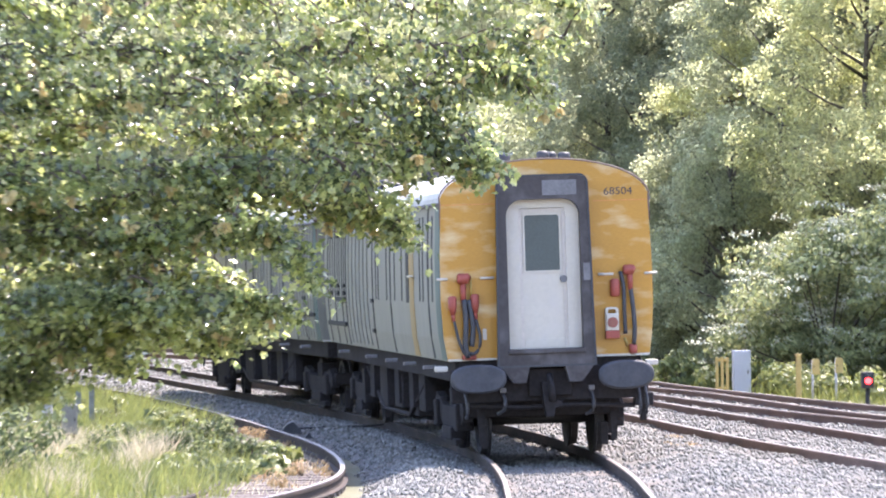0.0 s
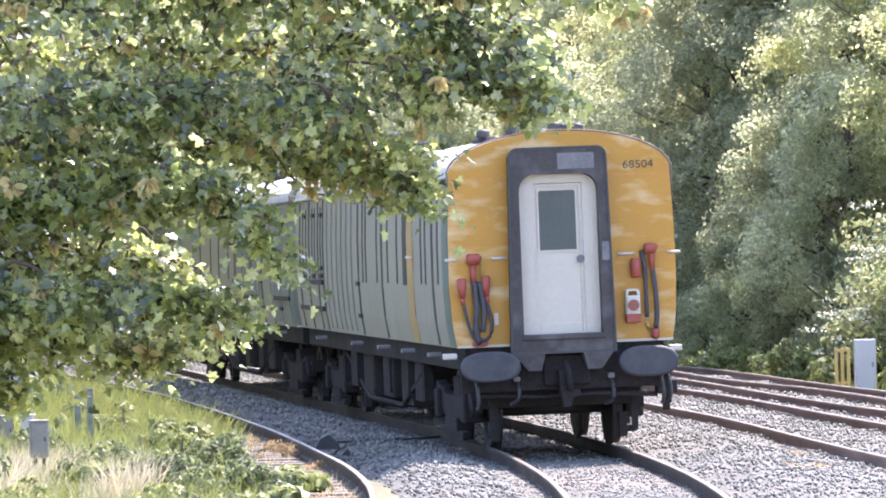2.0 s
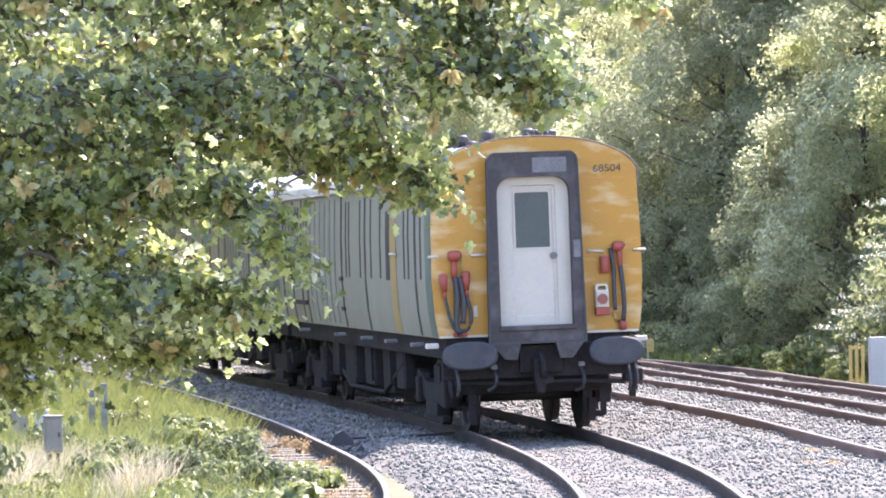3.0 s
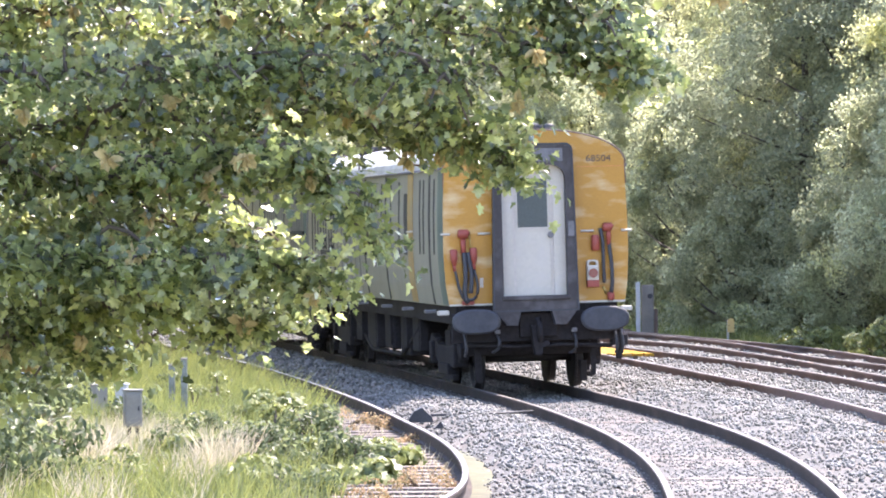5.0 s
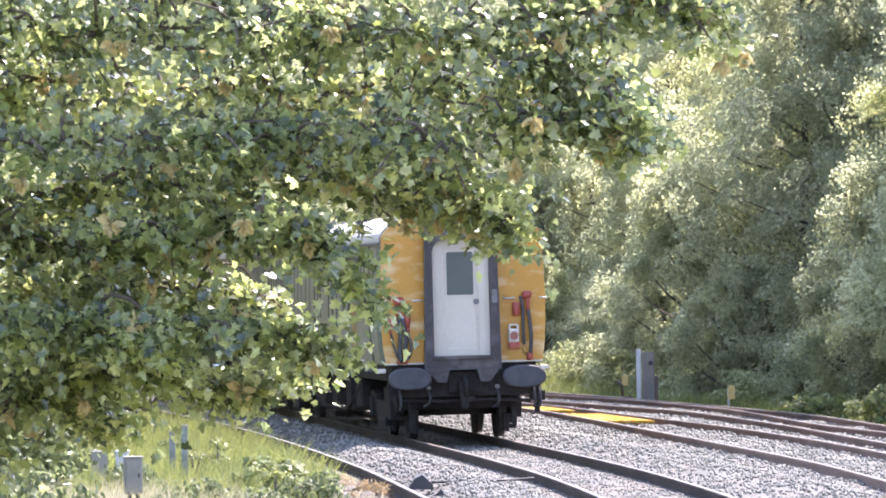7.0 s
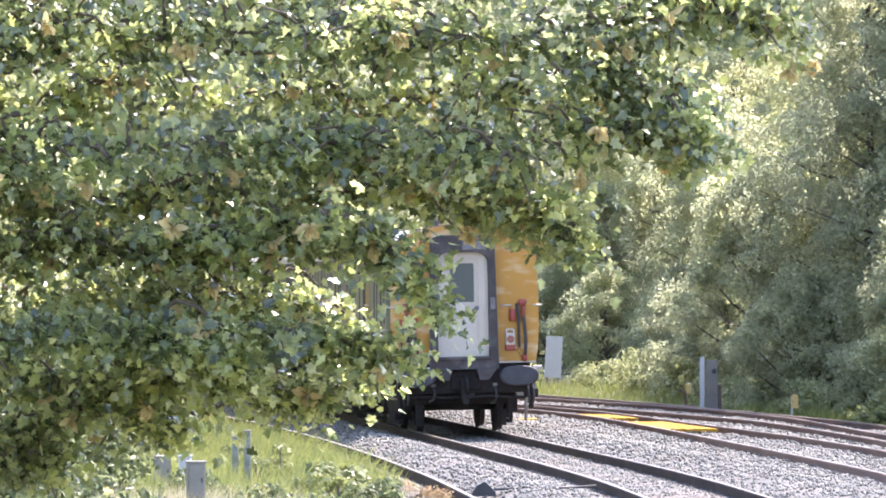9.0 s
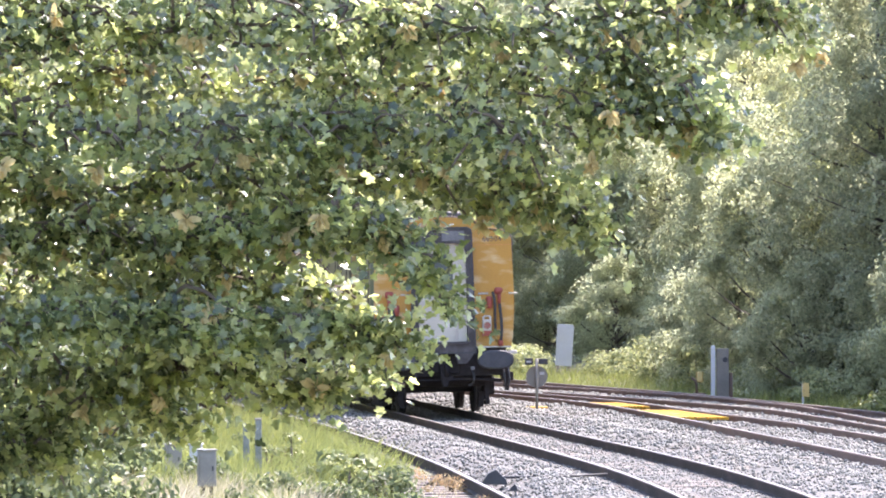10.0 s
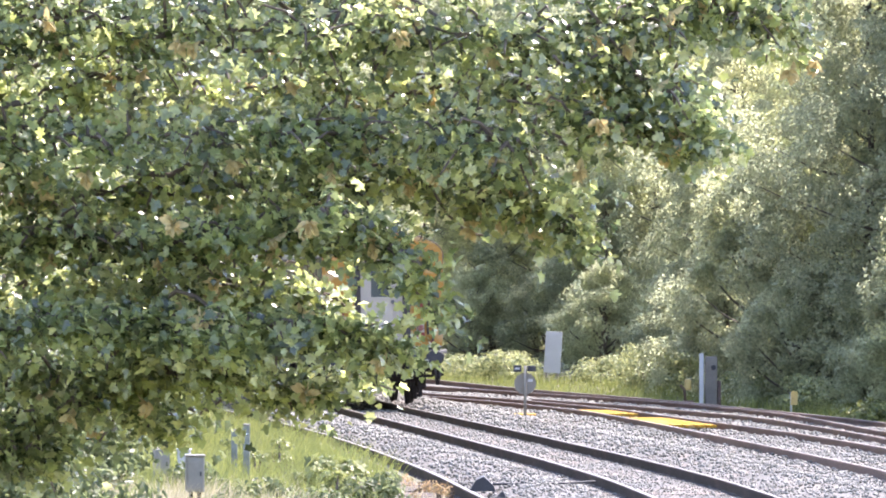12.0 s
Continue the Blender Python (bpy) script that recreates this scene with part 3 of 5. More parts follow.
    part("cable", hose([(0.95, q(0.08), 2.4), (0.99, q(0.1), 2.2), (0.98, q(0.11), 1.95), (0.99, q(0.1), 1.6)], 0.026), M_RUBBER, wall)
    part("cable", hose([(1.07, q(0.1), 2.2), (1.10, q(0.12), 1.9), (1.11, q(0.12), 1.6), (1.09, q(0.1), 1.46)], 0.03), M_RUBBER, wall)
    part("clip", tube([(0.94, q(0.04), 2.4), (0.97, q(0.07), 2.25)], 0.016, 6), M_BRASS, jr)
    part("hose_end", tube([(1.085, q(0.08), 1.47), (1.085, q(0.08), 1.45), (1.085, q(0.08), 1.36), (1.085, q(0.08), 1.34)], [0.03, 0.052, 0.052, 0.03], 12), M_RED, wall, "red hose end")
    part("clip", tube([(0.98, q(0.05), 1.55), (1.02, q(0.05), 1.44)], 0.02, 6), M_BRASS, wall)
    if not plain:
        lamp = part("tail_lamp", framed(arch(0.085, 1.57, 1.96, 0.045), arch(0.055, 1.87, 1.935, 0.03), *sorted((q(0.05), q(0.13)))), M_WHITE, parent, "white tail lamp with a red base")
        lamp.location = (0.82, 0, -0.07)
        part("lamp_body", box(-0.078, 0.078, *sorted((q(0.05), q(0.15))), 1.66, 1.88, 0.012), M_WHITE, lamp)
        part("lamp_base", box(-0.088, 0.088, *sorted((q(0.04), q(0.155))), 1.56, 1.66, 0.008), M_RED, lamp, "red lower band")
        part("lens", tube([(0, q(0.14), 1.765), (0, q(0.175), 1.765)], 0.068, 20), M_LENS, lamp, "dark red round lens")
        number = bpy.data.curves.new("fleet_number", "FONT")
        number.body, number.size, number.extrude, number.align_x = "68504", 0.135, 0.001, "CENTER"
        number.materials.append(M_BLACK)
        ob = tagged(new("fleet_number", number), "black painted stock number")
        ob.parent = wall
        ob.matrix_basis = pose(0.955, q(0.034), 3.335, 90, 0, 0) @ Matrix.Diagonal((1.12, 1, 1, 1))
    for k in wall.children:
        if k.name.split(".")[0] not in ("edge_strip", "end_rim", "seam", "fleet_number"):
            k.location.z = -0.055
    # buffers, drawgear
    beam = part("buffer_beam", box(-1.27, 1.27, *sorted((q(-0.12), q(0.02))), 0.72, 1.15, 0.015), M_UNDER, parent, "grimy black buffer beam")
    for a in (-0.95, 0.95):
        bm = bmesh.new()
        n = 26
        rings = []
        for d, k in ((0.02, 0.62), (0.30, 0.62), (0.30, 0.93), (0.335, 1.0), (0.37, 0.97), (0.385, 0.85)):
            rings.append([bm.verts.new((a + 0.36 * k * math.copysign(abs(math.cos(w)) ** 0.8, math.cos(w)), q(d), 1.03 + 0.185 * k * math.copysign(abs(math.sin(w)) ** 0.8, math.sin(w)))) for w in (2 * math.pi * j / n for j in range(n))])
        for u, w in zip(rings, rings[1:]):
            for j in range(n):
                bm.faces.new((u[j], u[(j + 1) % n], w[(j + 1) % n], w[j])).smooth = True
        bm.faces.new(rings[-1])
        bmesh.ops.recalc_face_normals(bm, faces=bm.faces)
        part("buffer", bm, M_BUFFER, parent, "large oval blue-grey buffer head")
    bm = bmesh.new()
    add_box(bm, -0.28, 0.28, *sorted((q(0.0), q(0.1))), 0.78, 1.14, 0.02)
    add_prism(bm, [(-0.13, 0.96), (-0.03, 0.96), (0.01, 0.74), (0.12, 0.72), (0.13, 0.66), (0.03, 0.63), (0.01, 0.52), (-0.08, 0.52), (-0.11, 0.7)], *sorted((q(0.1), q(0.28))))
    add_tube(bm, [(-0.02, q(0.2), 1.05), (-0.02, q(0.32), 0.9), (0.0, q(0.3), 0.72)], 0.045, 8)
    part("coupler", bm, M_UNDER, parent, "worn dark coupling hook")
    for a in (1.13, 1.22, -1.1):
        part("brake_hose", hose([(a, q(0.02), 0.9), (a, q(0.16), 0.8), (a + 0.02, q(0.17), 0.62), (a, q(0.12), 0.52)], 0.022), M_RUBBER, beam)
    for a, z in ((-0.62, 0.62), (0.52, 0.58)):
        part("air_pipe", hose([(a, q(0.03), 0.85), (a + 0.03, q(0.14), 0.74), (a + 0.02, q(0.13), z), (a - 0.06, q(0.02), z - 0.05)], 0.024), M_RUBBER, beam, "black air pipe")
        part("air_cock", box(a - 0.03, a + 0.05, *sorted((q(0.04), q(0.1))), 0.84, 0.9, 0.01), M_PATCH, beam, "small pale air cock")
    part("cross_pipe", tube([(-1.05, q(-0.05), 0.68), (-0.3, q(-0.03), 0.64), (0.4, q(-0.03), 0.66), (1.1, q(-0.05), 0.62)], 0.03, 8), M_UNDER, beam)
    part("end_step", box(1.1, 1.34, *sorted((q(-0.25), q(0.0))), 0.62, 0.78, 0.015), M_UNDER, beam, "grimy step bracket")
    part("step_hanger", box(1.18, 1.26, *sorted((q(-0.2), q(-0.1))), 0.42, 1.0, 0.01), M_UNDER, beam)
    for a in (-0.86, 0.86):
        part("guard_iron", prism([(a - 0.05, 0.7), (a + 0.05, 0.7), (a + 0.03, 0.2), (a - 0.04, 0.16)], *sorted((q(-0.32), q(-0.27)))), M_UNDER, beam, "flat guard iron above the rail")
    for a in (1.36, -1.36):
        part("lifting_lug", box(a - 0.1, a + 0.06, *sorted((q(-0.2), q(-0.02))), 1.13, 1.2, 0.015), M_WHITE, parent, "white step end")


material_seam = material("rust_seam", (0.50, 0.2, 0.05), 0.7, var=0.2, scale=6)


def coach(label, long_lines, short_lines, stripes, teal, hinges, bars, louvres, plain):
    c = tagged(new("railway_coach"), label, "railway coach", "coaches of the train")
    o = [(-1.30, 1.265)] + [(-a, b) for a, b in HALF[1:]] + [(a, b) for a, b in HALF[::-1]]
    part("body", prism(o, Y0, Y1), M_CREAM, c, "cream-grey body sides with grime streaks")
    roof = part("roof", prism(ROOF[::-1], Y0, Y1), M_ROOF, c, "pale grey curved roof")
    for s in (-1, 1):
        part("gutter", tube([(s * 1.362, Y0 + 0.01, 3.275), (s * 1.362, Y1 - 0.01, 3.275)], 0.024, 6), M_PATCH, roof, "grey rain gutter")
    for k, (x, d, n) in enumerate(((-0.68, 1.6, 1), (-0.72, 7.0, 3), (-0.72, 15, 2), (-0.22, 2.4, 1), (0.2, 1.6, 1), (0.33, 1.8, 1), (0.47, 1.5, 1), (0.35, 8, 2))):
        for j in range(n):
            y = Y0 + d + 0.42 * j
            z = 3.27 + 0.54 * math.sin(math.acos(x / 1.35)) ** 0.92
            bm = bmesh.new()
            add_tube(bm, [(x, y, z - 0.05), (x, y, z + 0.05), (x, y, z + 0.055), (x, y, z + 0.13), (x, y, z + 0.155)], [0.06, 0.06, 0.085, 0.085, 0.05], 12)
            add_tube(bm, [(x - 0.1, y + 0.14, z - 0.02), (x + 0.08, y + 0.14, z + 0.06)], 0.05, 8)
            part("roof_vent", bm, M_BLACK, roof, "dark domed roof ventilator")
    for s in (-1, 1):
        for d in long_lines:
            part("door_seam", skin(Y0 + d - 0.09, Y0 + d + 0.09, 1.28, 3.24, s, 0.006, 0.03), M_LINE, c, "full-height dark door gap")
        for d in short_lines:
            part("window_seam", skin(Y0 + d - 0.07, Y0 + d + 0.07, 2.02, 3.14, s, 0.005, 0.03), M_LINE, c, "dark edge of a plated window")
        for d, w in stripes:
            part("warning_stripe", skin(Y0 + d, Y0 + d + w, 1.28, 3.24, s, 0.008, 0.03), M_STRIPE, c, "worn yellow stripe")
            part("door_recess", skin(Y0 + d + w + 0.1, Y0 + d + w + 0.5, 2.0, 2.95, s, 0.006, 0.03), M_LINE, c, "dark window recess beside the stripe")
            part("door_handrail", tube([(s * 1.42, Y0 + d - 0.25, 2.36), (s * 1.42, Y0 + d + 0.3, 2.36)], 0.018, 6), M_WHITE, c)
        for d in teal:
            part("edge_paint", skin(Y0 + d - 0.16, Y0 + d + 0.42, 1.28, 3.24, s, 0.007, 0.03), M_TEAL, c, "teal corner strip")
        for d in hinges:
            for z in ((1.55, 2.0) if d < 15 else (2.10, 2.22, 3.02)):
                part("hinge", skin(Y0 + d - 0.17, Y0 + d + 0.17, z - 0.03, z + 0.03, s, 0.03, 0.04), M_LINE, c)
        for d0, d1, z in bars:
            part("locking_bar", skin(Y0 + d0, Y0 + d1, z - 0.035, z + 0.035, s, 0.04, 0.05), M_LINE, c, "dark locking bar across the doors")
        for d0, d1, n in louvres:
            for k in range(n):
                d = d0 + (d1 - d0) * (k + 0.5) / n
                part("rib", skin(Y0 + d - 0.04, Y0 + d + 0.04, 1.32, 3.2, s, 0.022, 0.04), M_CREAM, c)
        for d in (1.4, 4.2, 7.0, 10.4, 15.5):
            part("step", box(s * 1.36 - 0.12, s * 1.36 + 0.05, Y0 + d, Y0 + d + 0.16, 1.14, 1.19, 0.01), M_PATCH, c, "pale step tip")
        part("solebar", box(*sorted((s * 1.1, s * 1.2)), Y0 + 0.05, Y1 - 0.05, 1.0, 1.264), M_UNDER, c, "grimy solebar")
    for y0, y1, x0, x1, z0 in ((2.6, 3.4, -1.12, -0.3, 0.46), (4.1, 5.3, -1.08, -0.2, 0.36), (6.0, 7.2, -1.12, -0.3, 0.42), (7.8, 8.2, -1.0, -0.3, 0.6), (8.7, 9.9, -1.1, -0.2, 0.38), (10.7, 11.5, -1.12, -0.3, 0.46), (2.8, 3.5, 0.3, 1.1, 0.5), (4.5, 5.4, 0.3, 1.1, 0.42), (6.6, 7.4, 0.3, 1.1, 0.46), (8.6, 9.8, 0.2, 1.1, 0.42)):
        part("equipment_case", box(x0, x1, y0, y1, z0, 1.02, 0.03), M_UNDER, c, "grimy equipment case under the floor")
    for x in (-1.1, 1.1):
        part("truss_rod", tube([(x, 2.0, 0.95), (x, 5.0, 0.36), (x, 9.2, 0.36), (x, 12.2, 0.95)], 0.035, 6), M_UNDER, c)
    for y in (2.1, 3.9, 6.1, 8.0, 10.3, 12.1):
        part("hanger", box(-1.16, -1.04, y - 0.05, y + 0.05, 0.5, 1.0), M_UNDER, c)
    part("gear_case", box(-0.55, 0.55, -1.9, 1.9, 0.5, 0.98, 0.04), M_UNDER, c)
    part("gear_case", box(-0.55, 0.55, 12.3, 16.0, 0.5, 0.98, 0.04), M_UNDER, c)
    part("underframe", box(-1.15, 1.15, Y0 + 0.02, Y1 - 0.02, 0.98, 1.262), M_UNDER, c)
    sets = []
    for y in (0, 14.17):
        bogie(c, y)
        sets += [wheelset(c, y - 1.3), wheelset(c, y + 1.3)]
    end_wall(c, Y0, -1, plain, M_CREAM if plain else M_YELLOW)
    end_wall(c, Y1, 1, True, M_YELLOW if plain else M_CREAM)
    return c, sets


rear_coach, rear_sets = coach("cream-grey luggage coach with yellow end and white door on rails",
                              [1.6, 7.2, 10.2, 15.2, 16.0, 17.4, 18.9], [1.05, 2.3, 2.75, 5.4, 6.5, 7.8, 9.2, 9.6, 15.6, 16.5, 16.9, 17.9, 18.4], [(3.6, 0.65)], [0.17], [10.2, 15.5, 16.7, 18.1], [(15.2, 16.9, 2.0), (15.3, 18.9, 1.6)], [(10.7, 14.9, 6)], False)
front_coach, front_sets = coach("cream-grey luggage coach with barred double doors on rails",
                                [0.25, 1.6, 3.0, 4.4, 8.7, 11.5, 15.0], [0.9, 2.2, 6.0, 7.2, 9.8, 13.0, 16.5], [], [0.17, 19.15], [1.6, 4.4, 8.7, 16.0], [(0.3, 3.0, 1.72), (0.3, 3.0, 2.35), (5.0, 8.6, 1.72)], [(0.3, 3.0, 8), (4.6, 8.6, 9)], True)

# ---------- plants ----------
LOBES = [(0.0, 0.02), (-0.13, 0.3), (0.06, 0.45), (0.25, 0.36), (0.38, 0.68), (0.56, 0.5), (0.58, 0.28), (0.82, 0.3)]
MAPLE = np.array([(0.42, 0.0)] + LOBES + [(1.08, 0.0)] + [(x, -y) for x, y in LOBES[::-1]])
MAPLE_F = np.array([(0, i, i + 1) for i in range(1, len(MAPLE) - 1)] + [(0, len(MAPLE) - 1, 1)])
OVAL = np.array([(0.0, 0.0), (0.35, 0.27), (0.75, 0.2), (1.0, 0.0), (0.75, -0.2), (0.35, -0.27)])
OVAL_F = np.array([(0, 1, 2), (0, 2, 3), (0, 3, 4), (0, 4, 5)])
KITE = np.array([(0.0, 0.0), (0.42, 0.3), (1.0, 0.0), (0.42, -0.3)])
KITE_F = np.array([(0, 1, 2), (0, 2, 3)])
BLADE = np.array([(0.0, 0.035), (0.0, -0.035), (0.55, 0.026), (0.55, -0.026), (1.0, 0.0)])
BLADE_F = np.array([(0, 1, 3), (0, 3, 2), (2, 3, 4)])


def unit(a):
    return a / np.maximum(np.linalg.norm(a, axis=1, keepdims=True), 1e-9)


def leaves(p, n, size, rng, shape=MAPLE, faces=MAPLE_F, fold=0.25, droop=0.35):
    """Folded leaves at p that face about n, hanging a little."""
    k = len(p)
    n = unit(n)
    u = unit(np.cross(n, rng.normal(size=(k, 3))) + np.array([0, 0, -droop]))
    w = unit(np.cross(n, u))
    n = np.cross(u, w)
    size = np.broadcast_to(size, (k,))[:, None, None]
    a, b = shape[:, 0][None, :, None], shape[:, 1][None, :, None]
    curl = rng.uniform(0.0, 0.45, (k, 1, 1))
    crease = fold * rng.uniform(-0.8, 3.2, (k, 1, 1))
    v = p[:, None] + size * (a * u[:, None] + b * w[:, None] + (np.abs(b) * crease - a * a * curl) * n[:, None])
    f = faces[None] + len(shape) * np.arange(k)[:, None, None]
    return v.reshape(-1, 3), f.reshape(-1, 3)


def in_ball(k, rng, power=0.45):
    d = unit(rng.normal(size=(k, 3)))
    return d, d * (rng.random((k, 1)) ** power)


def crown_arrays(rng, centre, radii, clumps, per, clump_r, leaf, flat=0.75, low=-0.5):
    """Leaves in clumps over an uneven ellipsoid, dense outside and with gaps between the clumps."""
    ps, ns, hubs = [], [], []
    while len(hubs) < clumps:
        d, q = in_ball(1, rng, 0.22)
        if q[0, 2] < low:
            continue
        c = np.array(centre) + q[0] * np.array(radii) * rng.uniform(0.82, 1.12)
        r = rng.uniform(*clump_r)
        hubs.append(c)
        d2, q2 = in_ball(per, rng, 0.2)
        q2[:, 2] = np.where(q2[:, 2] < 0, q2[:, 2] * 0.55, q2[:, 2])
        ps.append(c + q2 * r * np.array([1.15, 1.15, flat]))
        ns.append(d2 * 0.9 + np.array([0.1, -0.15, 0.7]) + 0.4 * q[0] + 0.4 * rng.normal(size=(per, 3)))
    p, n = np.concatenate(ps), np.concatenate(ns)
    return p, n, rng.uniform(0.7, 1.3, len(p)) * leaf, hubs


def lobed_crown(rng, height, width, base, lobes, clumps, per, leaf):
    """A domed crown of leafy lobes, each lobe a cluster of clumps that catch the light on their upper, outer side."""
    ps, ns, hubs = [], [], []
    span = height * (1 - base)
    for k in range(lobes):
        h = ((k + 0.5) / lobes) ** 0.9
        rim = width * (math.sin(math.pi * min(1.0, 0.16 + 0.84 * h) ** 0.8) ** 0.7 if h < 0.97 else 0.15)
        turn = k * 2.4 + rng.uniform(-0.5, 0.5)
        out = rim * rng.uniform(0.35, 1.0)
        size = width * rng.uniform(0.26, 0.44) * (1.1 - 0.35 * h)
        c = np.array([math.cos(turn) * out, math.sin(turn) * out, height * base + span * h * rng.uniform(0.93, 1.03)])
        hubs.append(c)
        way = unit(np.array([[math.cos(turn) * 0.7, math.sin(turn) * 0.7, 0.55]]))[0]
        for _ in range(clumps):
            d = unit(rng.normal(size=(1, 3)) + 0.75 * way)[0]
            q = c + d * size * rng.uniform(0.3, 1.12) * np.array([1.0, 1.0, 1.15])
            r = rng.uniform(0.22, 0.5) * (0.7 + 0.1 * width)
            d2, q2 = in_ball(per, rng, 0.35)
            q2[:, 2] -= 0.45 * (q2[:, 0] ** 2 + q2[:, 1] ** 2)
            ps.append(q + q2 * r * np.array([1.1, 1.1, 0.75]))
            ns.append(d2 * 0.6 + d * 0.5 + np.array([0.08, -0.12, 0.6]) + 0.5 * rng.normal(size=(per, 3)))
    p, n = np.concatenate(ps), np.concatenate(ns)
    return p, n, rng.uniform(0.7, 1.3, len(p)) * leaf, hubs


def tree(kind_label, seed, height, width, leaf_m, lobes=24, clumps=13, per=110, leaf=0.11, base=0.1):
    """A woodland tree: tapered trunk, limbs and a crown of lobes."""
    rng = np.random.default_rng(seed)
    t = tagged(new("tree"), kind_label, "tree", "woodland trees")
    p, n, s, hubs = lobed_crown(rng, height, width, base, lobes, clumps, per, leaf)
    keep = p[:, 2] > 0.05
    part("trunk", tube([(0, 0, -0.4), (0.1, 0.05, height * 0.25), (0.0, 0.15, height * 0.5), (0.1, 0.0, height * 0.85)], [0.17, 0.13, 0.08, 0.02], 10), M_BARK, t, "rough brown trunk")
    bm = bmesh.new()
    for h in hubs:
        z = max(height * 0.1, min(h[2] - 1.0, height * 0.75))
        add_tube(bm, [(0.05, 0.08, z), (h[0] * 0.5, h[1] * 0.5, (z + h[2]) / 2 - 0.1), tuple(h)], [0.05, 0.03, 0.01], 5)
    part("limb", bm, M_BARK, t)
    soup("crown", *leaves(p[keep], n[keep], s[keep], rng, KITE, KITE_F), leaf_m, t)
    return t


def shrub(name, label, seed, x, y, radii, leaf_m, clumps, per, leaf, clump_r, category="bush", flowers=0, shape=(OVAL, OVAL_F), up=0.35):
    rng = np.random.default_rng(seed)
    t = tagged(new(name), label, category)
    t.location = (x, y, ground_z(x, y) - 0.03)
    p, n, s, hubs = crown_arrays(rng, (0, 0, radii[2] * 0.9), radii, clumps, per, clump_r, leaf, low=-0.9)
    keep = p[:, 2] > 0.02
    bm = bmesh.new()
    for h in hubs[::2]:
        add_tube(bm, [(0, 0, -0.05), (h[0] * 0.4, h[1] * 0.4, h[2] * 0.5), tuple(h)], [0.03, 0.02, 0.008], 5)
    part("stem", bm, M_TWIG, t)
    soup("foliage", *leaves(p[keep], n[keep], s[keep], rng, *shape), leaf_m, t)
    if flowers:
        top = np.array([h for h in hubs])
        pick = top[rng.integers(0, len(top), flowers)] + unit(rng.normal(size=(flowers, 3)) + np.array([0, -0.4, 0.7])) * clump_r[1]
        fp = (pick[:, None] + rng.normal(size=(flowers, 26, 3)) * np.array([0.12, 0.12, 0.03])).reshape(-1, 3)
        fn = np.tile([[0.0, -0.15, 1.0]], (len(fp), 1)) + 0.3 * rng.normal(size=(len(fp), 3))
        soup("blossom", *leaves(fp, fn, 0.065, rng, OVAL, OVAL_F), M_FLOWER, t)
    return t


PALE = "tall woodland-edge tree with sunlight put into its pale-green leaf colour"
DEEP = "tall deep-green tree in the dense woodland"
kinds = [tree(PALE, 11, 11.5, 3.0, M_WOOD_PALE_LIT, 40, 15, 95, 0.092, 0.05), tree(DEEP, 12, 14.0, 3.7, M_WOOD_LEAF, 46, 15, 95, 0.105, 0.06), tree(DEEP, 13, 12.5, 3.3, M_WOOD_LEAF, 42, 15, 95, 0.098, 0.05),
         tree(PALE, 14, 8.6, 2.6, M_WOOD_PALE_LIT, 34, 15, 95, 0.088, 0.03), tree(DEEP, 15, 16.5, 4.3, M_WOOD_LEAF, 50, 15, 100, 0.125, 0.06),
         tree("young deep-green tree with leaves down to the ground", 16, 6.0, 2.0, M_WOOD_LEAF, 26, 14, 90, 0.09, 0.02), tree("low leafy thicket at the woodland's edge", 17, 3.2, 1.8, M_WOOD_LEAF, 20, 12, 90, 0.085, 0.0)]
rng_t = random.Random(5)
WOOD = line([(18, 58), (14.8, 72), (15.6, 82), (14.2, 90), (10.4, 96.5), (9.4, 104), (8.1, 113), (6.9, 124), (8.2, 135), (6.6, 150), (2.5, 163), (-4, 176), (-14, 190), (-30, 206)], 0.5, 12)
spots = []
for row, (off, step, y0, y1) in enumerate(((1.2, 4.2, 62, 204), (3.2, 4.2, 62, 204), (7.5, 4.8, 60, 206), (13.0, 6.0, 58, 206), (20.0, 7.0, 58, 206))):
    y = y0
    while y < y1:
        spots.append((min(row, 3), at_y(WOOD, y) + off + 0.7 * rng_t.uniform(-1, 1), y + (0 if y < 150 else off * 0.9) + rng_t.uniform(-1, 1)))
        y += step * rng_t.uniform(0.85, 1.2)
spots += [(1, -9.5 - 0.6 * k + rng_t.uniform(-1, 1), 78 + 10 * k) for k in range(9)]
spots += [(3, -13.5 - 0.5 * k + rng_t.uniform(-1, 1), 84 + 9 * k) for k in range(11)]
spots += [(3, -21 + 4.2 * k, 205 - 2.0 * k) for k in range(5)]
spots += [(3, -8 + 4.5 * k + rng_t.uniform(-1, 1), 222 + rng_t.uniform(-4, 4)) for k in range(9)]
spots += [(3, -20 - 0.8 * k + rng_t.uniform(-1, 1), 100 + 11 * k) for k in range(9)]
used = set()
for row, x, y in spots:
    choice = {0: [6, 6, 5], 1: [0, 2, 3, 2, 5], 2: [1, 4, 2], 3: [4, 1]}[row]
    # nearer trees on the right take mostly lighter leaves in place of light
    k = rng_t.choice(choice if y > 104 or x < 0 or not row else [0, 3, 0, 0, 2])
    m = pose(x, y, ground_z(x, y) - 0.1, 0, 0, rng_t.uniform(0, 360)) @ Matrix.Scale(1.3 if row == 3 else 1.0, 4)
    if k in used:
        copy_thing(kinds[k], m)
    else:
        used.add(k)
        kinds[k].matrix_basis = m

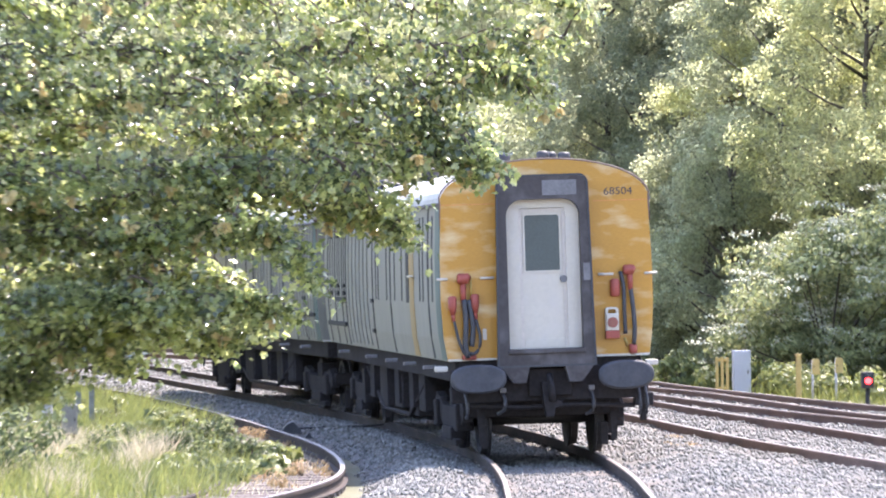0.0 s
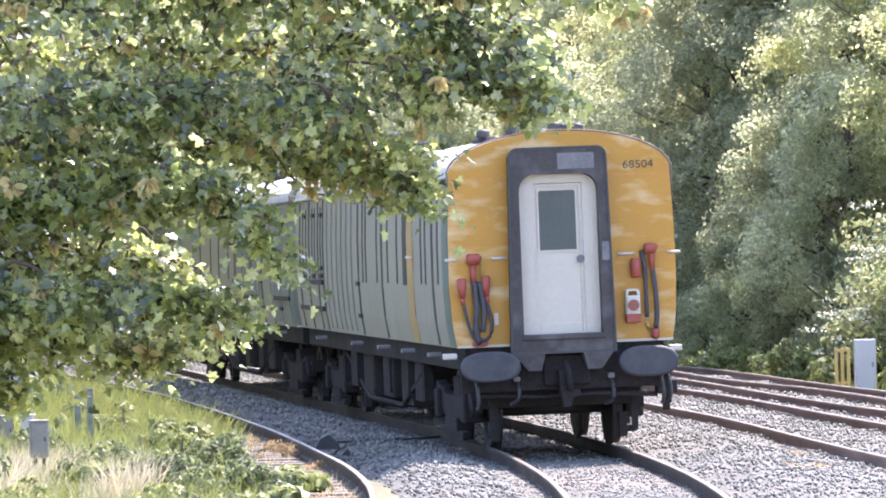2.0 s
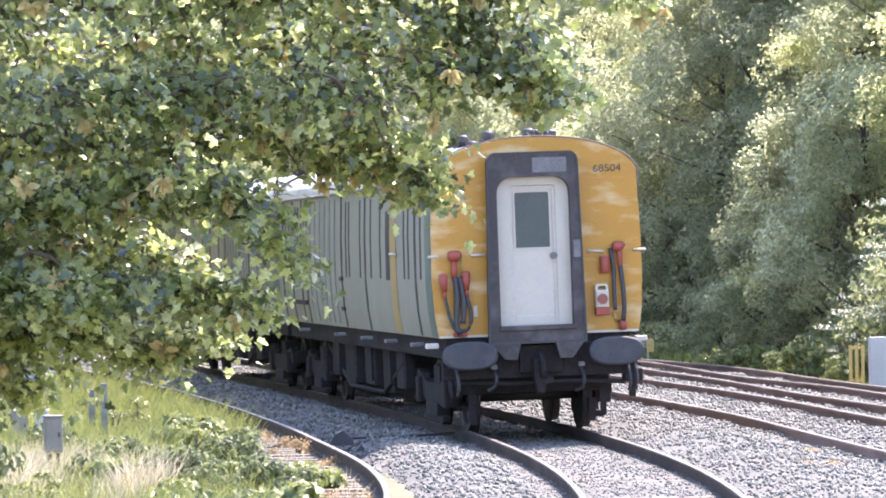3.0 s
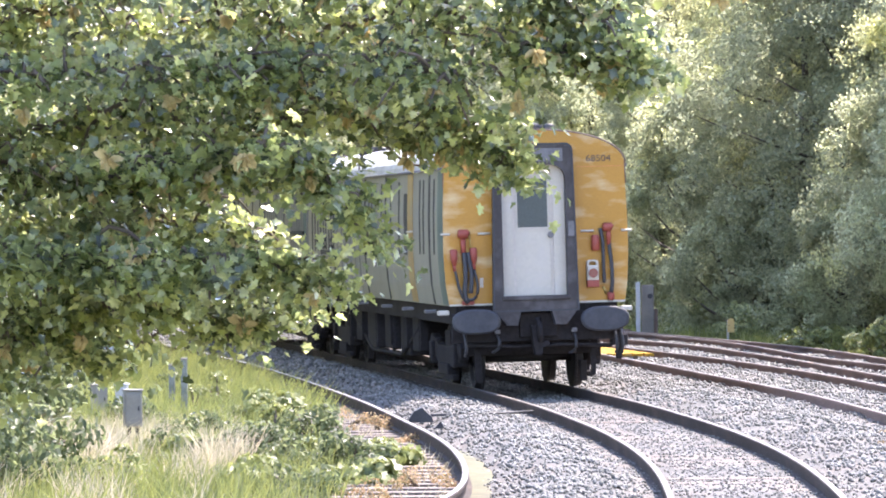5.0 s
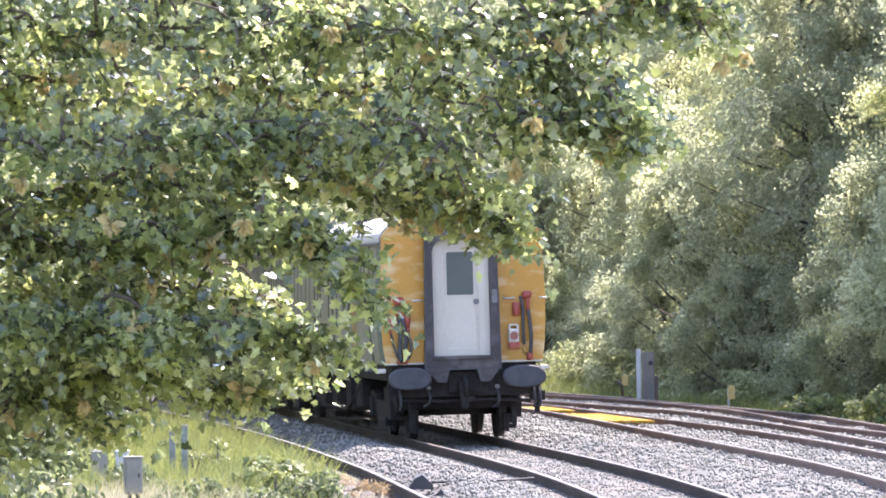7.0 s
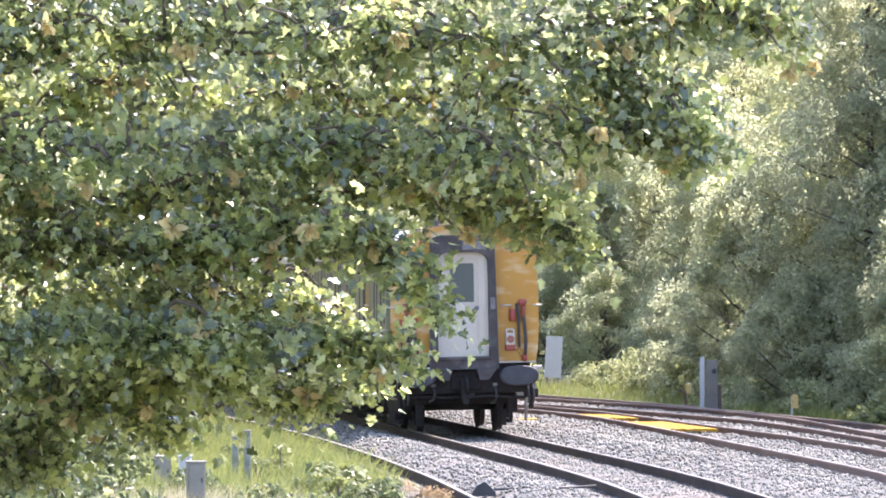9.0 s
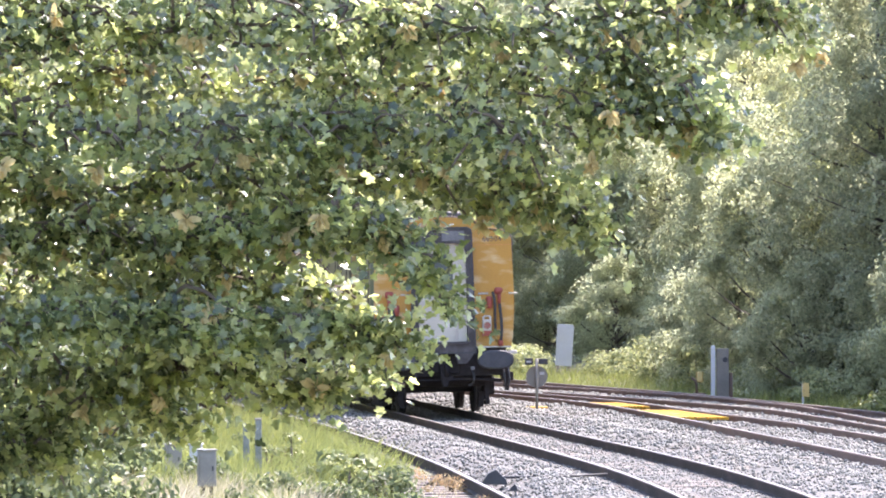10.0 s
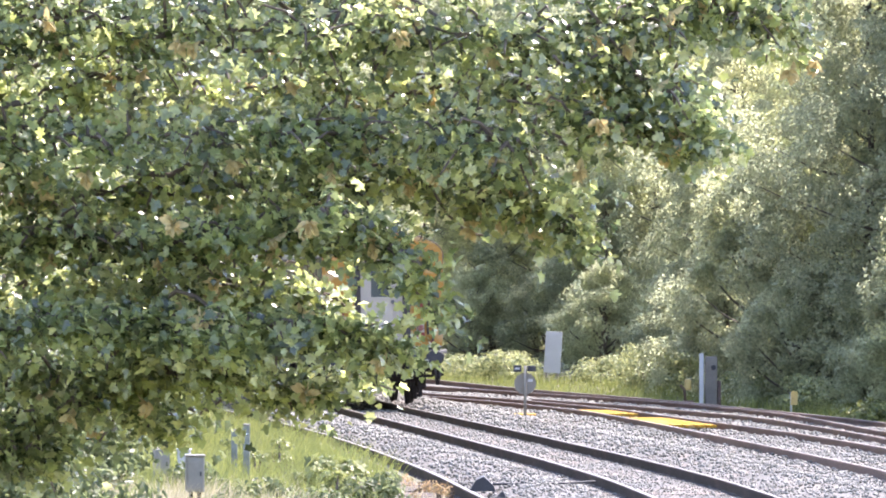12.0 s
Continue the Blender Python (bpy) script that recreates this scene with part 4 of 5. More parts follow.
shrub("elder_bush", "leafy elder bush covered in creamy white blossom", 21, 12.9, 88.5, (2.5, 2.0, 1.95), M_ELDER, 60, 260, 0.12, (0.4, 0.75), flowers=260)
shrub("elder_bush", "tall elder bush with scattered white blossom heads", 22, 15.8, 85.5, (2.4, 2.2, 2.5), M_ELDER, 60, 260, 0.12, (0.45, 0.8), flowers=220)
for k, (x, y, a, h) in enumerate(((9.9, 90.5, 0.9, 0.38), (10.9, 86.5, 1.0, 0.42), (11.4, 82.8, 0.8, 0.40), (12.2, 80.5, 0.9, 0.36), (9.4, 96.5, 0.9, 0.30), (9.9, 100, 0.8, 0.28), (12.9, 76, 1.0, 0.3))):
    shrub("bracken_clump", "pale green bracken clump beside the ballast", 30 + k, x, y, (a, a * 1.3, h), M_WEED, 22, 110, 0.11, (0.16, 0.3))
for k, (x, y, a, h) in enumerate(((5.2, 137, 1.0, 0.4), (2.2, 147, 1.6, 0.45), (6.0, 131, 1.3, 0.75), (7.2, 124, 1.2, 0.6), (0.6, 152, 1.8, 0.4), (8.2, 117, 1.0, 0.5), (8.8, 110, 0.9, 0.4), (-1.5, 160, 2.0, 0.5))):
    shrub("bramble_bush", "sunlit yellow-green bramble bush on the verge", 50 + k, x, y, (a, a * 1.5, h), M_ELDER, 26, 120, 0.1, (0.25, 0.45))

# hedge and weeds on the near side
for k, (x, y, a, b, h) in enumerate(((-4.7, 50.5, 1.3, 1.6, 1.0), (-5.6, 57, 1.5, 2.0, 1.35), (-3.75, 44.5, 0.95, 1.3, 0.62), (-6.2, 66, 1.7, 2.5, 1.4), (-5.0, 74, 1.3, 2.6, 1.1), (-4.45, 56, 0.9, 1.3, 1.0))):
    shrub("hedge_bush", "dense dark-green hedge bush with small glossy leaves", 70 + k, x, y, (a, b, h), M_HEDGE, 60, 150, 0.085, (0.25, 0.5))
for k, (x, y, a, h) in enumerate(((0.12, 51.5, 0.40, 0.22), (-0.55, 50.2, 0.30, 0.2), (-1.35, 61.5, 0.42, 0.30), (-1.9, 50.5, 0.34, 0.22), (-1.25, 47.5, 0.4, 0.2), (0.05, 47.8, 0.3, 0.15))):
    shrub("weed_clump", "bright green broad-leaved weed clump", 80 + k, x, y, (a, a * 1.4, h), M_WEED, 16, 42, 0.10, (0.10, 0.2), category="weed", shape=(MAPLE, MAPLE_F))
for k, (x, y, a, h) in enumerate(((0.1, 60.6, 0.35, 0.12), (-0.35, 63.0, 0.5, 0.16), (0.45, 56.8, 0.2, 0.1), (6.05, 56.2, 0.3, 0.04), (5.85, 52.2, 0.28, 0.05), (0.55, 47.2, 0.35, 0.14), (0.2, 44.2, 0.4, 0.16))):
    shrub("reddish_weed", "low rust-coloured weed patch on the ballast edge", 95 + k, x, y, (a, a * 2.2, h), M_RUSTWEED, 10, 55, 0.035, (0.06, 0.14), category="weed")
    if y > 52 and x > 5:
        scene.objects[-1].parent.location.z += 0.09


for k, (x, y, a, h) in enumerate(((-2.0, 55, 0.45, 0.26), (-0.95, 52, 0.28, 0.24), (-2.9, 58, 0.45, 0.3), (-0.6, 45.4, 0.4, 0.2), (-0.62, 53.2, 0.42, 0.4), (-0.2, 49.0, 0.4, 0.3), (-1.6, 49.2, 0.3, 0.3), (-1.15, 49.4, 0.42, 0.34))):
    shrub("bramble_clump", "dark green bramble clump in the long grass", 400 + k, x, y, (a, a * 1.5, h), M_HEDGE, 18, 70, 0.07, (0.10, 0.2), category="bush")
wr = random.Random(17)
for k in range(34):
    y = wr.uniform(43, 74)
    x = at_y(SIDING, y) - wr.uniform(1.7, 4.4)
    a = wr.uniform(0.14, 0.34)
    if -4.0 < x < -2.2 and 50 < y < 67:           # the boxes and posts stand free
        continue
    shade = wr.random()
    shrub("weed_clump", "small leafy weed clump among the grass" if shade < 0.6 else "dark leafy weed clump among the grass", 300 + k, x, y, (a, a * 1.5, a * wr.uniform(0.7, 1.3)), M_WEED if shade < 0.6 else M_HEDGE, 10, 46, 0.055, (0.07, 0.15), category="weed")


def blades(n, seed, span, tall, wide, lean, where):
    rng = np.random.default_rng(seed)
    x0, x1, y0, y1 = span
    x, y = rng.uniform(x0, x1, n * 2), rng.uniform(y0, y1, n * 2)
    ok = np.array([where(a, b) for a, b in zip(x, y)])
    x, y = x[ok][:n], y[ok][:n]
    k = len(x)
    z = np.array([ground_z(a, b) for a, b in zip(x, y)]) - 0.02
    h = rng.uniform(*tall, k)
    up = unit(np.stack([rng.normal(0, lean, k) + 0.06, rng.normal(0, lean, k), np.ones(k)], 1))
    side = unit(np.cross(up, np.stack([rng.normal(size=k) * 0.5, np.ones(k), np.zeros(k)], 1)))
    bend = np.stack([rng.normal(0, 0.25, k), rng.normal(0, 0.25, k), -np.ones(k) * 0.1], 1)
    a, b = BLADE[:, 0][None, :, None], BLADE[:, 1][None, :, None]
    v = np.stack([x, y, z], 1)[:, None] + h[:, None, None] * (a * up[:, None] + a * a * bend[:, None]) + wide * b * 14 * side[:, None]
    f = BLADE_F[None] + 5 * np.arange(k)[:, None, None]
    return v.reshape(-1, 3), f.reshape(-1, 3)


def grassy(x, y):
    return x < at_y(SIDING, min(max(y, 32), 124)) - (0.25 if y > 64 else 1.35 + 0.5 * noise.noise(Vector((x, y * 0.4, 0)))) and noise.noise(Vector((x * 0.9, y * 0.35, 9))) > -0.5


tagged(soup("grass", *blades(42000, 6, (-7, 1.0, 41, 100), (0.12, 0.62), 0.011, 0.3, grassy), M_GRASS), "tall bright green meadow grass beside the siding", "grass", kind="stuff")
tagged(soup("dry_grass", *blades(5200, 7, (-4.8, -1.5, 42, 57), (0.3, 0.62), 0.009, 0.2, lambda x, y: noise.noise(Vector((x * 1.3, y * 0.3, 4))) > 0.12 - 0.05 * x - 0.15), M_STRAW), "pale straw-coloured dry grass with seed heads", "grass", kind="stuff")
tagged(soup("sparse_weeds", *blades(1500, 8, (-1.2, 1.2, 42, 66), (0.08, 0.25), 0.012, 0.35, lambda x, y: x < at_y(SIDING, y) - 0.1), M_STRAW), "thin dry weeds growing among the siding's sleepers", "grass", kind="stuff")
tagged(soup("seeding_grass", *blades(3600, 10, (-3.6, -1.0, 46.5, 51), (0.45, 0.8), 0.012, 0.16, lambda x, y: min(math.hypot(x + 3.05, (y - 48.5) * 0.4), math.hypot(x + 1.5, (y - 48.7) * 0.5) * 1.5) < 0.42), M_STRAW), "tufts of tall pale grass gone to seed", "grass", kind="stuff")
tagged(soup("verge_grass", *blades(26000, 9, (-4, 16, 74, 165), (0.15, 0.5), 0.018, 0.25, lambda x, y: at_y(RAIL_E, y) + 0.9 < x < at_y(RAIL_E, y) + 5.5), M_GRASS), "rough green verge grass along the outer line", "grass", kind="stuff")

# ---------- the sycamore that hangs over the view ----------
sycamore = tagged(new("sycamore_tree"), "large sycamore with glossy lobed leaves and hanging seed bunches", "tree")
part("trunk", tube([(-7.6, 28.6, -0.4), (-7.5, 28.5, 1.2), (-7.3, 28.4, 3.0), (-7.0, 28.3, 5.0), (-6.8, 28.2, 7.5)], [0.42, 0.36, 0.32, 0.25, 0.15], 14), M_BARK, sycamore, "grey-brown sycamore trunk")
LEAF_KINDS = []
for k in range(6):
    rng = np.random.default_rng(200 + k)
    v, f = leaves(np.zeros((1, 3)), np.array([[0.1, -0.2, 1.0]]), 1.0, rng)
    holder = soup("leaf", v, f, M_LEAF if k < 4 else M_LEAF_YOUNG)
    LEAF_KINDS.append(holder.data)
    bpy.data.objects.remove(holder)
SEED_KINDS = []
for k in range(4):
    rng = np.random.default_rng(240 + k)
    v, f = leaves(np.zeros((16, 3)), rng.normal(size=(16, 3)), rng.uniform(0.04, 0.1, 16), rng, OVAL, OVAL_F, droop=1.3)
    i = np.arange(len(v))
    stalk = np.where(i % 6 == 0, 0, i - i // 6)              # the wings hang from one stalk
    holder = soup("seed_stalk", np.r_[v[:1], v[i % 6 != 0]], stalk[f], M_SEED)
    SEED_KINDS.append(holder.data)
    bpy.data.objects.remove(holder)
BOUGHS = []


def bough(seed, path, radius, count, leaf=0.056, loose=0, young=0.15, seeds=0, free=False):
    """A limb along a path with side twigs, each twig carrying a spray of leaves."""
    rng = np.random.default_rng(seed)
    p = np.array(line3(path, 26))
    p += np.array([[0.0, 0.12 * noise.noise(Vector((k * 0.35, seed, 1))), 0.13 * noise.noise(Vector((k * 0.3, seed, 5)))] for k in range(26)])
    start = [np.array((-7.1, 28.4, max(1.6, path[0][2])))]
    limb = bmesh.new()
    wave = np.array([[0.0, 0.3, 0.16 * math.sin(k * 0.9 + seed) + 0.1 * math.sin(k * 0.37 + 2 * seed)] for k in range(26)])
    spine = [tuple(q) for q in p + wave] if not free else [tuple(q) for q in p]
    if not free:
        spine = [tuple(start[0])] + spine
    add_tube(limb, spine, list(np.linspace(0.024 if not free else 0.011, 0.005, len(spine))), 7)
    twigs = max(8, count // 7)
    ps, ns, fs = [], [], []
    for k in range(twigs):
        s = rng.uniform(0.0, 1.0)
        i = min(24, int(s * 25))
        a = p[i] + (p[i + 1] - p[i]) * rng.random()
        d = unit(rng.normal(size=(1, 3)) * np.array([1.0, 1.1, 0.75]) + np.array([[0.35, 0, -0.1]]))[0]
        r = radius * rng.uniform(0.45, 1.1) * (1.0 if s < 0.85 else 0.75)
        b = a + d * r
        c = b + np.array([d[0] * 0.25, d[1] * 0.2, -0.25]) * r * 0.6
        add_tube(limb, [tuple(a), tuple((a + b) / 2 + np.array([0, 0, 0.04])), tuple(b), tuple(c)], [0.014, 0.010, 0.007, 0.004], 5)
        n = rng.integers(25, 40)
        along = rng.random((n, 1))
        g = unit((np.array([0.22, -0.34, 0.92]) + 0.36 * rng.normal(size=3))[None])[0]      # the spray lies in one plane
        q = np.where(along < 0.6, a + (b - a) * along / 0.6, b + (c - b) * (along - 0.6) / 0.4)
        off = rng.normal(size=(n, 3)) * np.array([0.13, 0.13, 0.1])
        ps.append(q + off - 0.8 * (off @ g)[:, None] * g)
        ns.append(g + 0.3 * rng.normal(size=(n, 3)))
        fs.append(np.full(n, rng.random() < young) ^ (rng.random(n) < 0.06))
    q, n = np.concatenate(ps), np.concatenate(ns)
    ob = part("bough", limb, M_TWIG, sycamore, "dark limb with thin twigs")
    fresh = np.concatenate(fs)
    size = rng.uniform(0.6, 1.25, len(q)) * leaf
    soup("foliage", *leaves(q[~fresh], n[~fresh], size[~fresh], rng), M_LEAF, ob)["kind"] = "stuff"
    soup("young_foliage", *leaves(q[fresh], n[fresh], size[fresh] * 0.95, rng), M_LEAF_YOUNG, ob)["kind"] = "stuff"
    for k in range(seeds):
        bunch = new("seed_stalk", SEED_KINDS[k % len(SEED_KINDS)])
        bunch.parent = ob
        bunch.matrix_basis = Matrix.Translation(q[rng.integers(0, len(q))] + np.array([0, -0.05, -0.05])) @ Euler((0, 0, rng.uniform(0, 6.3))).to_matrix().to_4x4()
    for k in range(loose):
        i = rng.integers(0, len(q))
        l = new("leaf", LEAF_KINDS[int(rng.integers(0, 6))])
        l.parent = ob
        l.matrix_basis = Matrix.Translation(q[i] + rng.normal(size=3) * 0.09) @ Euler((rng.normal(0.25, 0.5), rng.normal(0.2, 0.5), rng.uniform(0, 6.3))).to_matrix().to_4x4() @ Matrix.Scale(rng.uniform(0.8, 1.25) * leaf, 4)
    BOUGHS.append(ob)
    return ob


bough(302, [(-3.44, 27.95, 4.28), (-0.96, 28.45, 4.35), (0.72, 27.95, 4.28), (2.36, 28.45, 4.42)], 0.36, 700, loose=10, seeds=14)
bough(303, [(-3.39, 27.55, 3.89), (-1.28, 28.05, 3.95), (0.38, 27.55, 3.89), (2.06, 28.05, 4.09)], 0.36, 1020, loose=30, seeds=22)
bough(304, [(-3.49, 28.35, 3.6), (-1.15, 28.85, 3.65), (0.39, 28.35, 3.6), (1.57, 28.85, 3.72)], 0.34, 880, loose=40, seeds=24)
bough(305, [(-3.37, 27.35, 3.26), (-1.11, 27.85, 3.31), (0.38, 27.35, 3.29), (1.58, 27.85, 3.36)], 0.31, 880, loose=40, seeds=24)
bough(306, [(-3.45, 28.05, 2.98), (-1.31, 28.55, 3.03), (0.05, 28.05, 3.02), (0.84, 28.55, 2.93)], 0.3, 920, loose=40, seeds=22)
bough(307, [(-3.39, 27.55, 2.65), (-1.95, 28.05, 2.72), (-1.1, 27.55, 2.74), (-0.48, 28.05, 2.68)], 0.29, 760, loose=20, seeds=14)
bough(308, [(-3.49, 28.35, 2.35), (-2.01, 28.85, 2.42), (-1.23, 28.35, 2.42), (-0.56, 28.85, 2.32)], 0.27, 760, loose=20, seeds=10)
bough(309, [(-3.34, 27.15, 2.09), (-1.76, 27.65, 2.19), (-0.95, 27.15, 2.16), (-0.22, 27.65, 2.04)], 0.22, 780, loose=40, seeds=8)
bough(310, [(-3.42, 27.75, 1.82), (-2.13, 28.25, 1.91), (-1.27, 27.75, 1.92), (-0.48, 28.25, 1.78)], 0.21, 620, loose=20, seeds=6)
bough(311, [(-0.63, 27.0, 2.89), (-0.34, 27.3, 2.7), (-0.14, 27.0, 2.49), (0.02, 27.3, 2.27)], 0.18, 180, loose=14, seeds=4, free=True)
bough(312, [(0.38, 27.65, 3.07), (0.62, 28.15, 2.95), (0.81, 27.65, 2.78)], 0.17, 260, loose=14, seeds=4, free=True)
bough(313, [(0.7, 27.35, 3.75), (1.21, 27.85, 3.68), (1.48, 27.35, 3.42), (1.63, 27.85, 3.28)], 0.14, 150, loose=10, seeds=2, free=True)
bough(314, [(-3.44, 27.95, 1.48), (-2.66, 28.45, 1.6), (-1.94, 27.95, 1.75), (-1.54, 28.45, 1.64)], 0.22, 420, loose=0, seeds=4)
bough(315, [(-3.5, 27.95, 1.15), (-2.95, 28.35, 1.35), (-2.5, 27.95, 1.45), (-2.25, 28.3, 1.42)], 0.2, 320, loose=0, seeds=2)

# the crown goes on above the view
bough(330, [(-3.4, 28.3, 4.72), (-1.2, 28.6, 4.8), (0.6, 28.2, 4.76), (2.5, 28.5, 4.86)], 0.34, 760, seeds=8)
bough(331, [(-3.4, 29.5, 5.8), (-1.4, 29.2, 5.95), (0.4, 29.6, 5.9), (1.9, 29.3, 6.0)], 0.45, 300)
bough(332, [(-3.6, 27.9, 6.4), (-1.6, 28.4, 6.6), (0.2, 28.0, 6.5), (1.5, 28.4, 6.6)], 0.45, 240)

# ---------- lineside things ----------


def upright(name, label, category, x, y, group=""):
    t = tagged(new(name), label, category, group)
    t.location = (x, y, ground_z(x, y))
    return t


for x, y, h in ((-2.79, 67.3, 0.72), (-2.53, 65.1, 0.84)):
    t = upright("lineside_post", "short weathered green-grey post standing in the grass", "post", x, y, "grey posts in the grass")
    part("shaft", box(-0.045, 0.045, -0.045, 0.045, -0.1, h, 0.012), M_POST, t)
    part("cap", box(-0.05, 0.05, -0.05, 0.05, h, h + 0.03, 0.012), M_CONCRETE, t)


def cabinet(label, x, y, w, z0, z1, m, turn=0):
    t = upright("equipment_box", label, "equipment box", x, y, "lineside equipment boxes")
    t.rotation_euler = (0, 0, radians(turn))
    g = -t.location.z
    part("casing", box(-w / 2, w / 2, -0.07, 0.09, z0 + g, z1 + g, 0.012), m, t)
    part("lid", box(-w / 2 - 0.012, w / 2 + 0.012, -0.085, 0.10, z1 + g, z1 + g + 0.02, 0.006), m, t)
    part("door", box(-w / 2 + 0.02, w / 2 - 0.02, -0.08, -0.07, z0 + g + 0.03, z1 + g - 0.03, 0.004), m, t)
    part("latch", box(w / 2 - 0.05, w / 2 - 0.035, -0.09, -0.08, (z0 + z1) / 2 + g - 0.02, (z0 + z1) / 2 + g + 0.03), M_BLACK, t)
    for a in (-0.05, 0.06):
        part("leg", tube([(a, 0, -0.1), (a * 0.8, 0, z0 + g + 0.01)], 0.022, 8), M_UNDER, t)


cabinet("grey metal equipment box on a dark post in the grass", -2.60, 52.3, 0.20, 0.22, 0.61, M_GREYBOX, 8)
cabinet("pale grey equipment box behind the first", -3.12, 60.0, 0.15, 0.10, 0.43, M_WHITEBOX, -6)
cabinet("dull grey equipment box half hidden in the hedge", -3.52, 62.0, 0.20, 0.0, 0.36, M_GREYBOX, 14)

t = upright("relay_cabinet", "white lineside cabinet standing by the outer track", "cabinet", 10.36, 83.0)
part("casing", box(-0.18, 0.18, -0.14, 0.14, 0.02, 0.98, 0.012), M_WHITEBOX, t)
part("door", box(-0.16, 0.16, -0.152, -0.14, 0.08, 0.93, 0.004), M_WHITEBOX, t)
part("plinth", box(-0.2, 0.2, -0.16, 0.16, -0.1, 0.03, 0.01), M_CONCRETE, t)
part("latch", box(0.10, 0.13, -0.165, -0.152, 0.5, 0.58), M_GREYBOX, t)
t = upright("yellow_guard", "weathered yellow slatted guard beside the white cabinet", "guard", 10.15, 84.6)
for a in (-0.11, 0.0, 0.11):
    part("slat", box(a - 0.03, a + 0.03, -0.02, 0.02, -0.05, 0.78, 0.006), M_YPLASTIC, t)
for z in (0.12, 0.7):
    part("crossbar", box(-0.14, 0.14, 0.02, 0.045, z, z + 0.05, 0.006), M_YPLASTIC, t)
t = upright("yellow_post", "square weathered yellow post beside the outer track", "post", 10.85, 77.8)
part("shaft", box(-0.05, 0.05, -0.05, 0.05, -0.1, 0.92, 0.012), M_YPLASTIC, t)
part("cap", box(-0.06, 0.06, -0.06, 0.06, 0.92, 0.95, 0.01), M_YPLASTIC, t)


def marker(x, y, h, group="yellow lineside markers"):
    t = upright("marker_post", "white marker post with a rounded yellow head", "marker post", x, y, group)
    part("shaft", tube([(0, 0, -0.1), (0, 0, h)], 0.022, 8), M_WHITEBOX, t)
    part("head", prism([(x2 + 0.06, z2) for x2, z2 in arch(0.075, h - 0.27, h + 0.03, 0.05)], -0.04, 0.02), M_YPLASTIC, t, "rounded yellow head plate")
    part("bolt", tube([(0.02, -0.045, h - 0.12), (0.02, 0.03, h - 0.12)], 0.012, 6), M_BLACK, t)


for x, y, h in ((11.12, 77.8, 0.82), (11.52, 77.4, 0.84), (7.76, 102.4, 0.58)):
    marker(x, y, h)
t = upright("ground_signal", "small black ground signal showing a red light", "signal", 11.5, 73.1)
part("head", box(-0.11, 0.11, -0.1, 0.1, 0.42, 0.72, 0.02), M_BLACK, t)
part("hood", prism([(-0.075, 0.62), (0.075, 0.62), (0.055, 0.67), (-0.055, 0.67)], -0.22, -0.1), M_BLACK, t)
part("lens", tube([(0, -0.105, 0.56), (0, -0.12, 0.56)], 0.06, 16), M_REDLIGHT, t, "glowing red lens")
part("stem", tube([(0, 0, -0.1), (0, 0, 0.43)], 0.04, 8), M_BLACK, t)

t = upright("disc_signal", "grey disc signal seen from the back, on a thin post", "signal", 1.98, 100.3)
part("post", tube([(0, 0, -0.1), (0, 0, 1.18)], 0.035, 10), M_GREYBOX, t)
part("disc", tube([(0.0, 0.05, 0.80), (0.0, 0.08, 0.80)], 0.23, 28), M_GREYBOX, t, "round grey disc")
part("lamp_box", box(-0.25, -0.08, -0.05, 0.1, 1.05, 1.19, 0.012), M_BUFFER, t, "dark lamp box")
part("lamp_box", box(0.04, 0.23, -0.05, 0.1, 1.06, 1.18, 0.012), M_BUFFER, t)
part("plate", box(-0.22, -0.12, -0.057, -0.05, 1.10, 1.14), M_WHITEBOX, t, "small white plate")
part("plate", box(0.06, 0.16, 0.035, 0.045, 0.84, 0.90), M_WHITEBOX, t)
part("foot", box(-0.12, 0.12, -0.12, 0.12, -0.1, 0.12, 0.015), M_CONCRETE, t)

t = upright("white_board", "plain white board on posts among the brambles", "board", 3.55, 141.0)
t.rotation_euler = (0, radians(3.5), radians(-12))
part("panel", box(-0.25, 0.25, -0.02, 0.02, 0.35, 1.58, 0.008), M_WHITEBOX, t)
for a in (-0.17, 0.17):
    part("leg", box(a - 0.03, a + 0.03, 0.02, 0.07, -0.2, 1.3), M_CONCRETE, t)

t = upright("white_post", "thin white post leaning by a grey cabinet", "post", 6.22, 109.4)
part("shaft", box(-0.05, 0.05, -0.04, 0.04, -0.1, 1.36, 0.01), M_WHITEBOX, t)
t = upright("lineside_cabinet", "weathered grey-brown cabinet with a dark hole", "cabinet", 6.50, 109.9)
part("casing", box(-0.17, 0.11, -0.13, 0.13, -0.05, 1.28, 0.015), M_CONCRETE, t)
part("hole", tube([(0.02, -0.128, 1.02), (0.02, -0.136, 1.02)], 0.06, 14), M_BLACK, t, "round dark opening")
part("rusty_post", box(0.12, 0.2, -0.05, 0.05, -0.1, 0.72, 0.01), M_RAIL, t, "short rusty post")
t = upright("point_lever", "yellow-headed point lever on a rusty frame", "lever", 6.03, 111.8)
part("frame", box(-0.12, 0.14, -0.1, 0.1, -0.1, 0.22, 0.015), M_RAIL, t)
part("arm", tube([(-0.05, 0, 0.2), (-0.08, -0.05, 0.5), (-0.18, -0.05, 0.58)], 0.03, 8), M_RAIL, t)
part("head", box(-0.07, 0.09, -0.06, 0.04, 0.46, 0.72, 0.03), M_YPLASTIC, t, "worn yellow head")

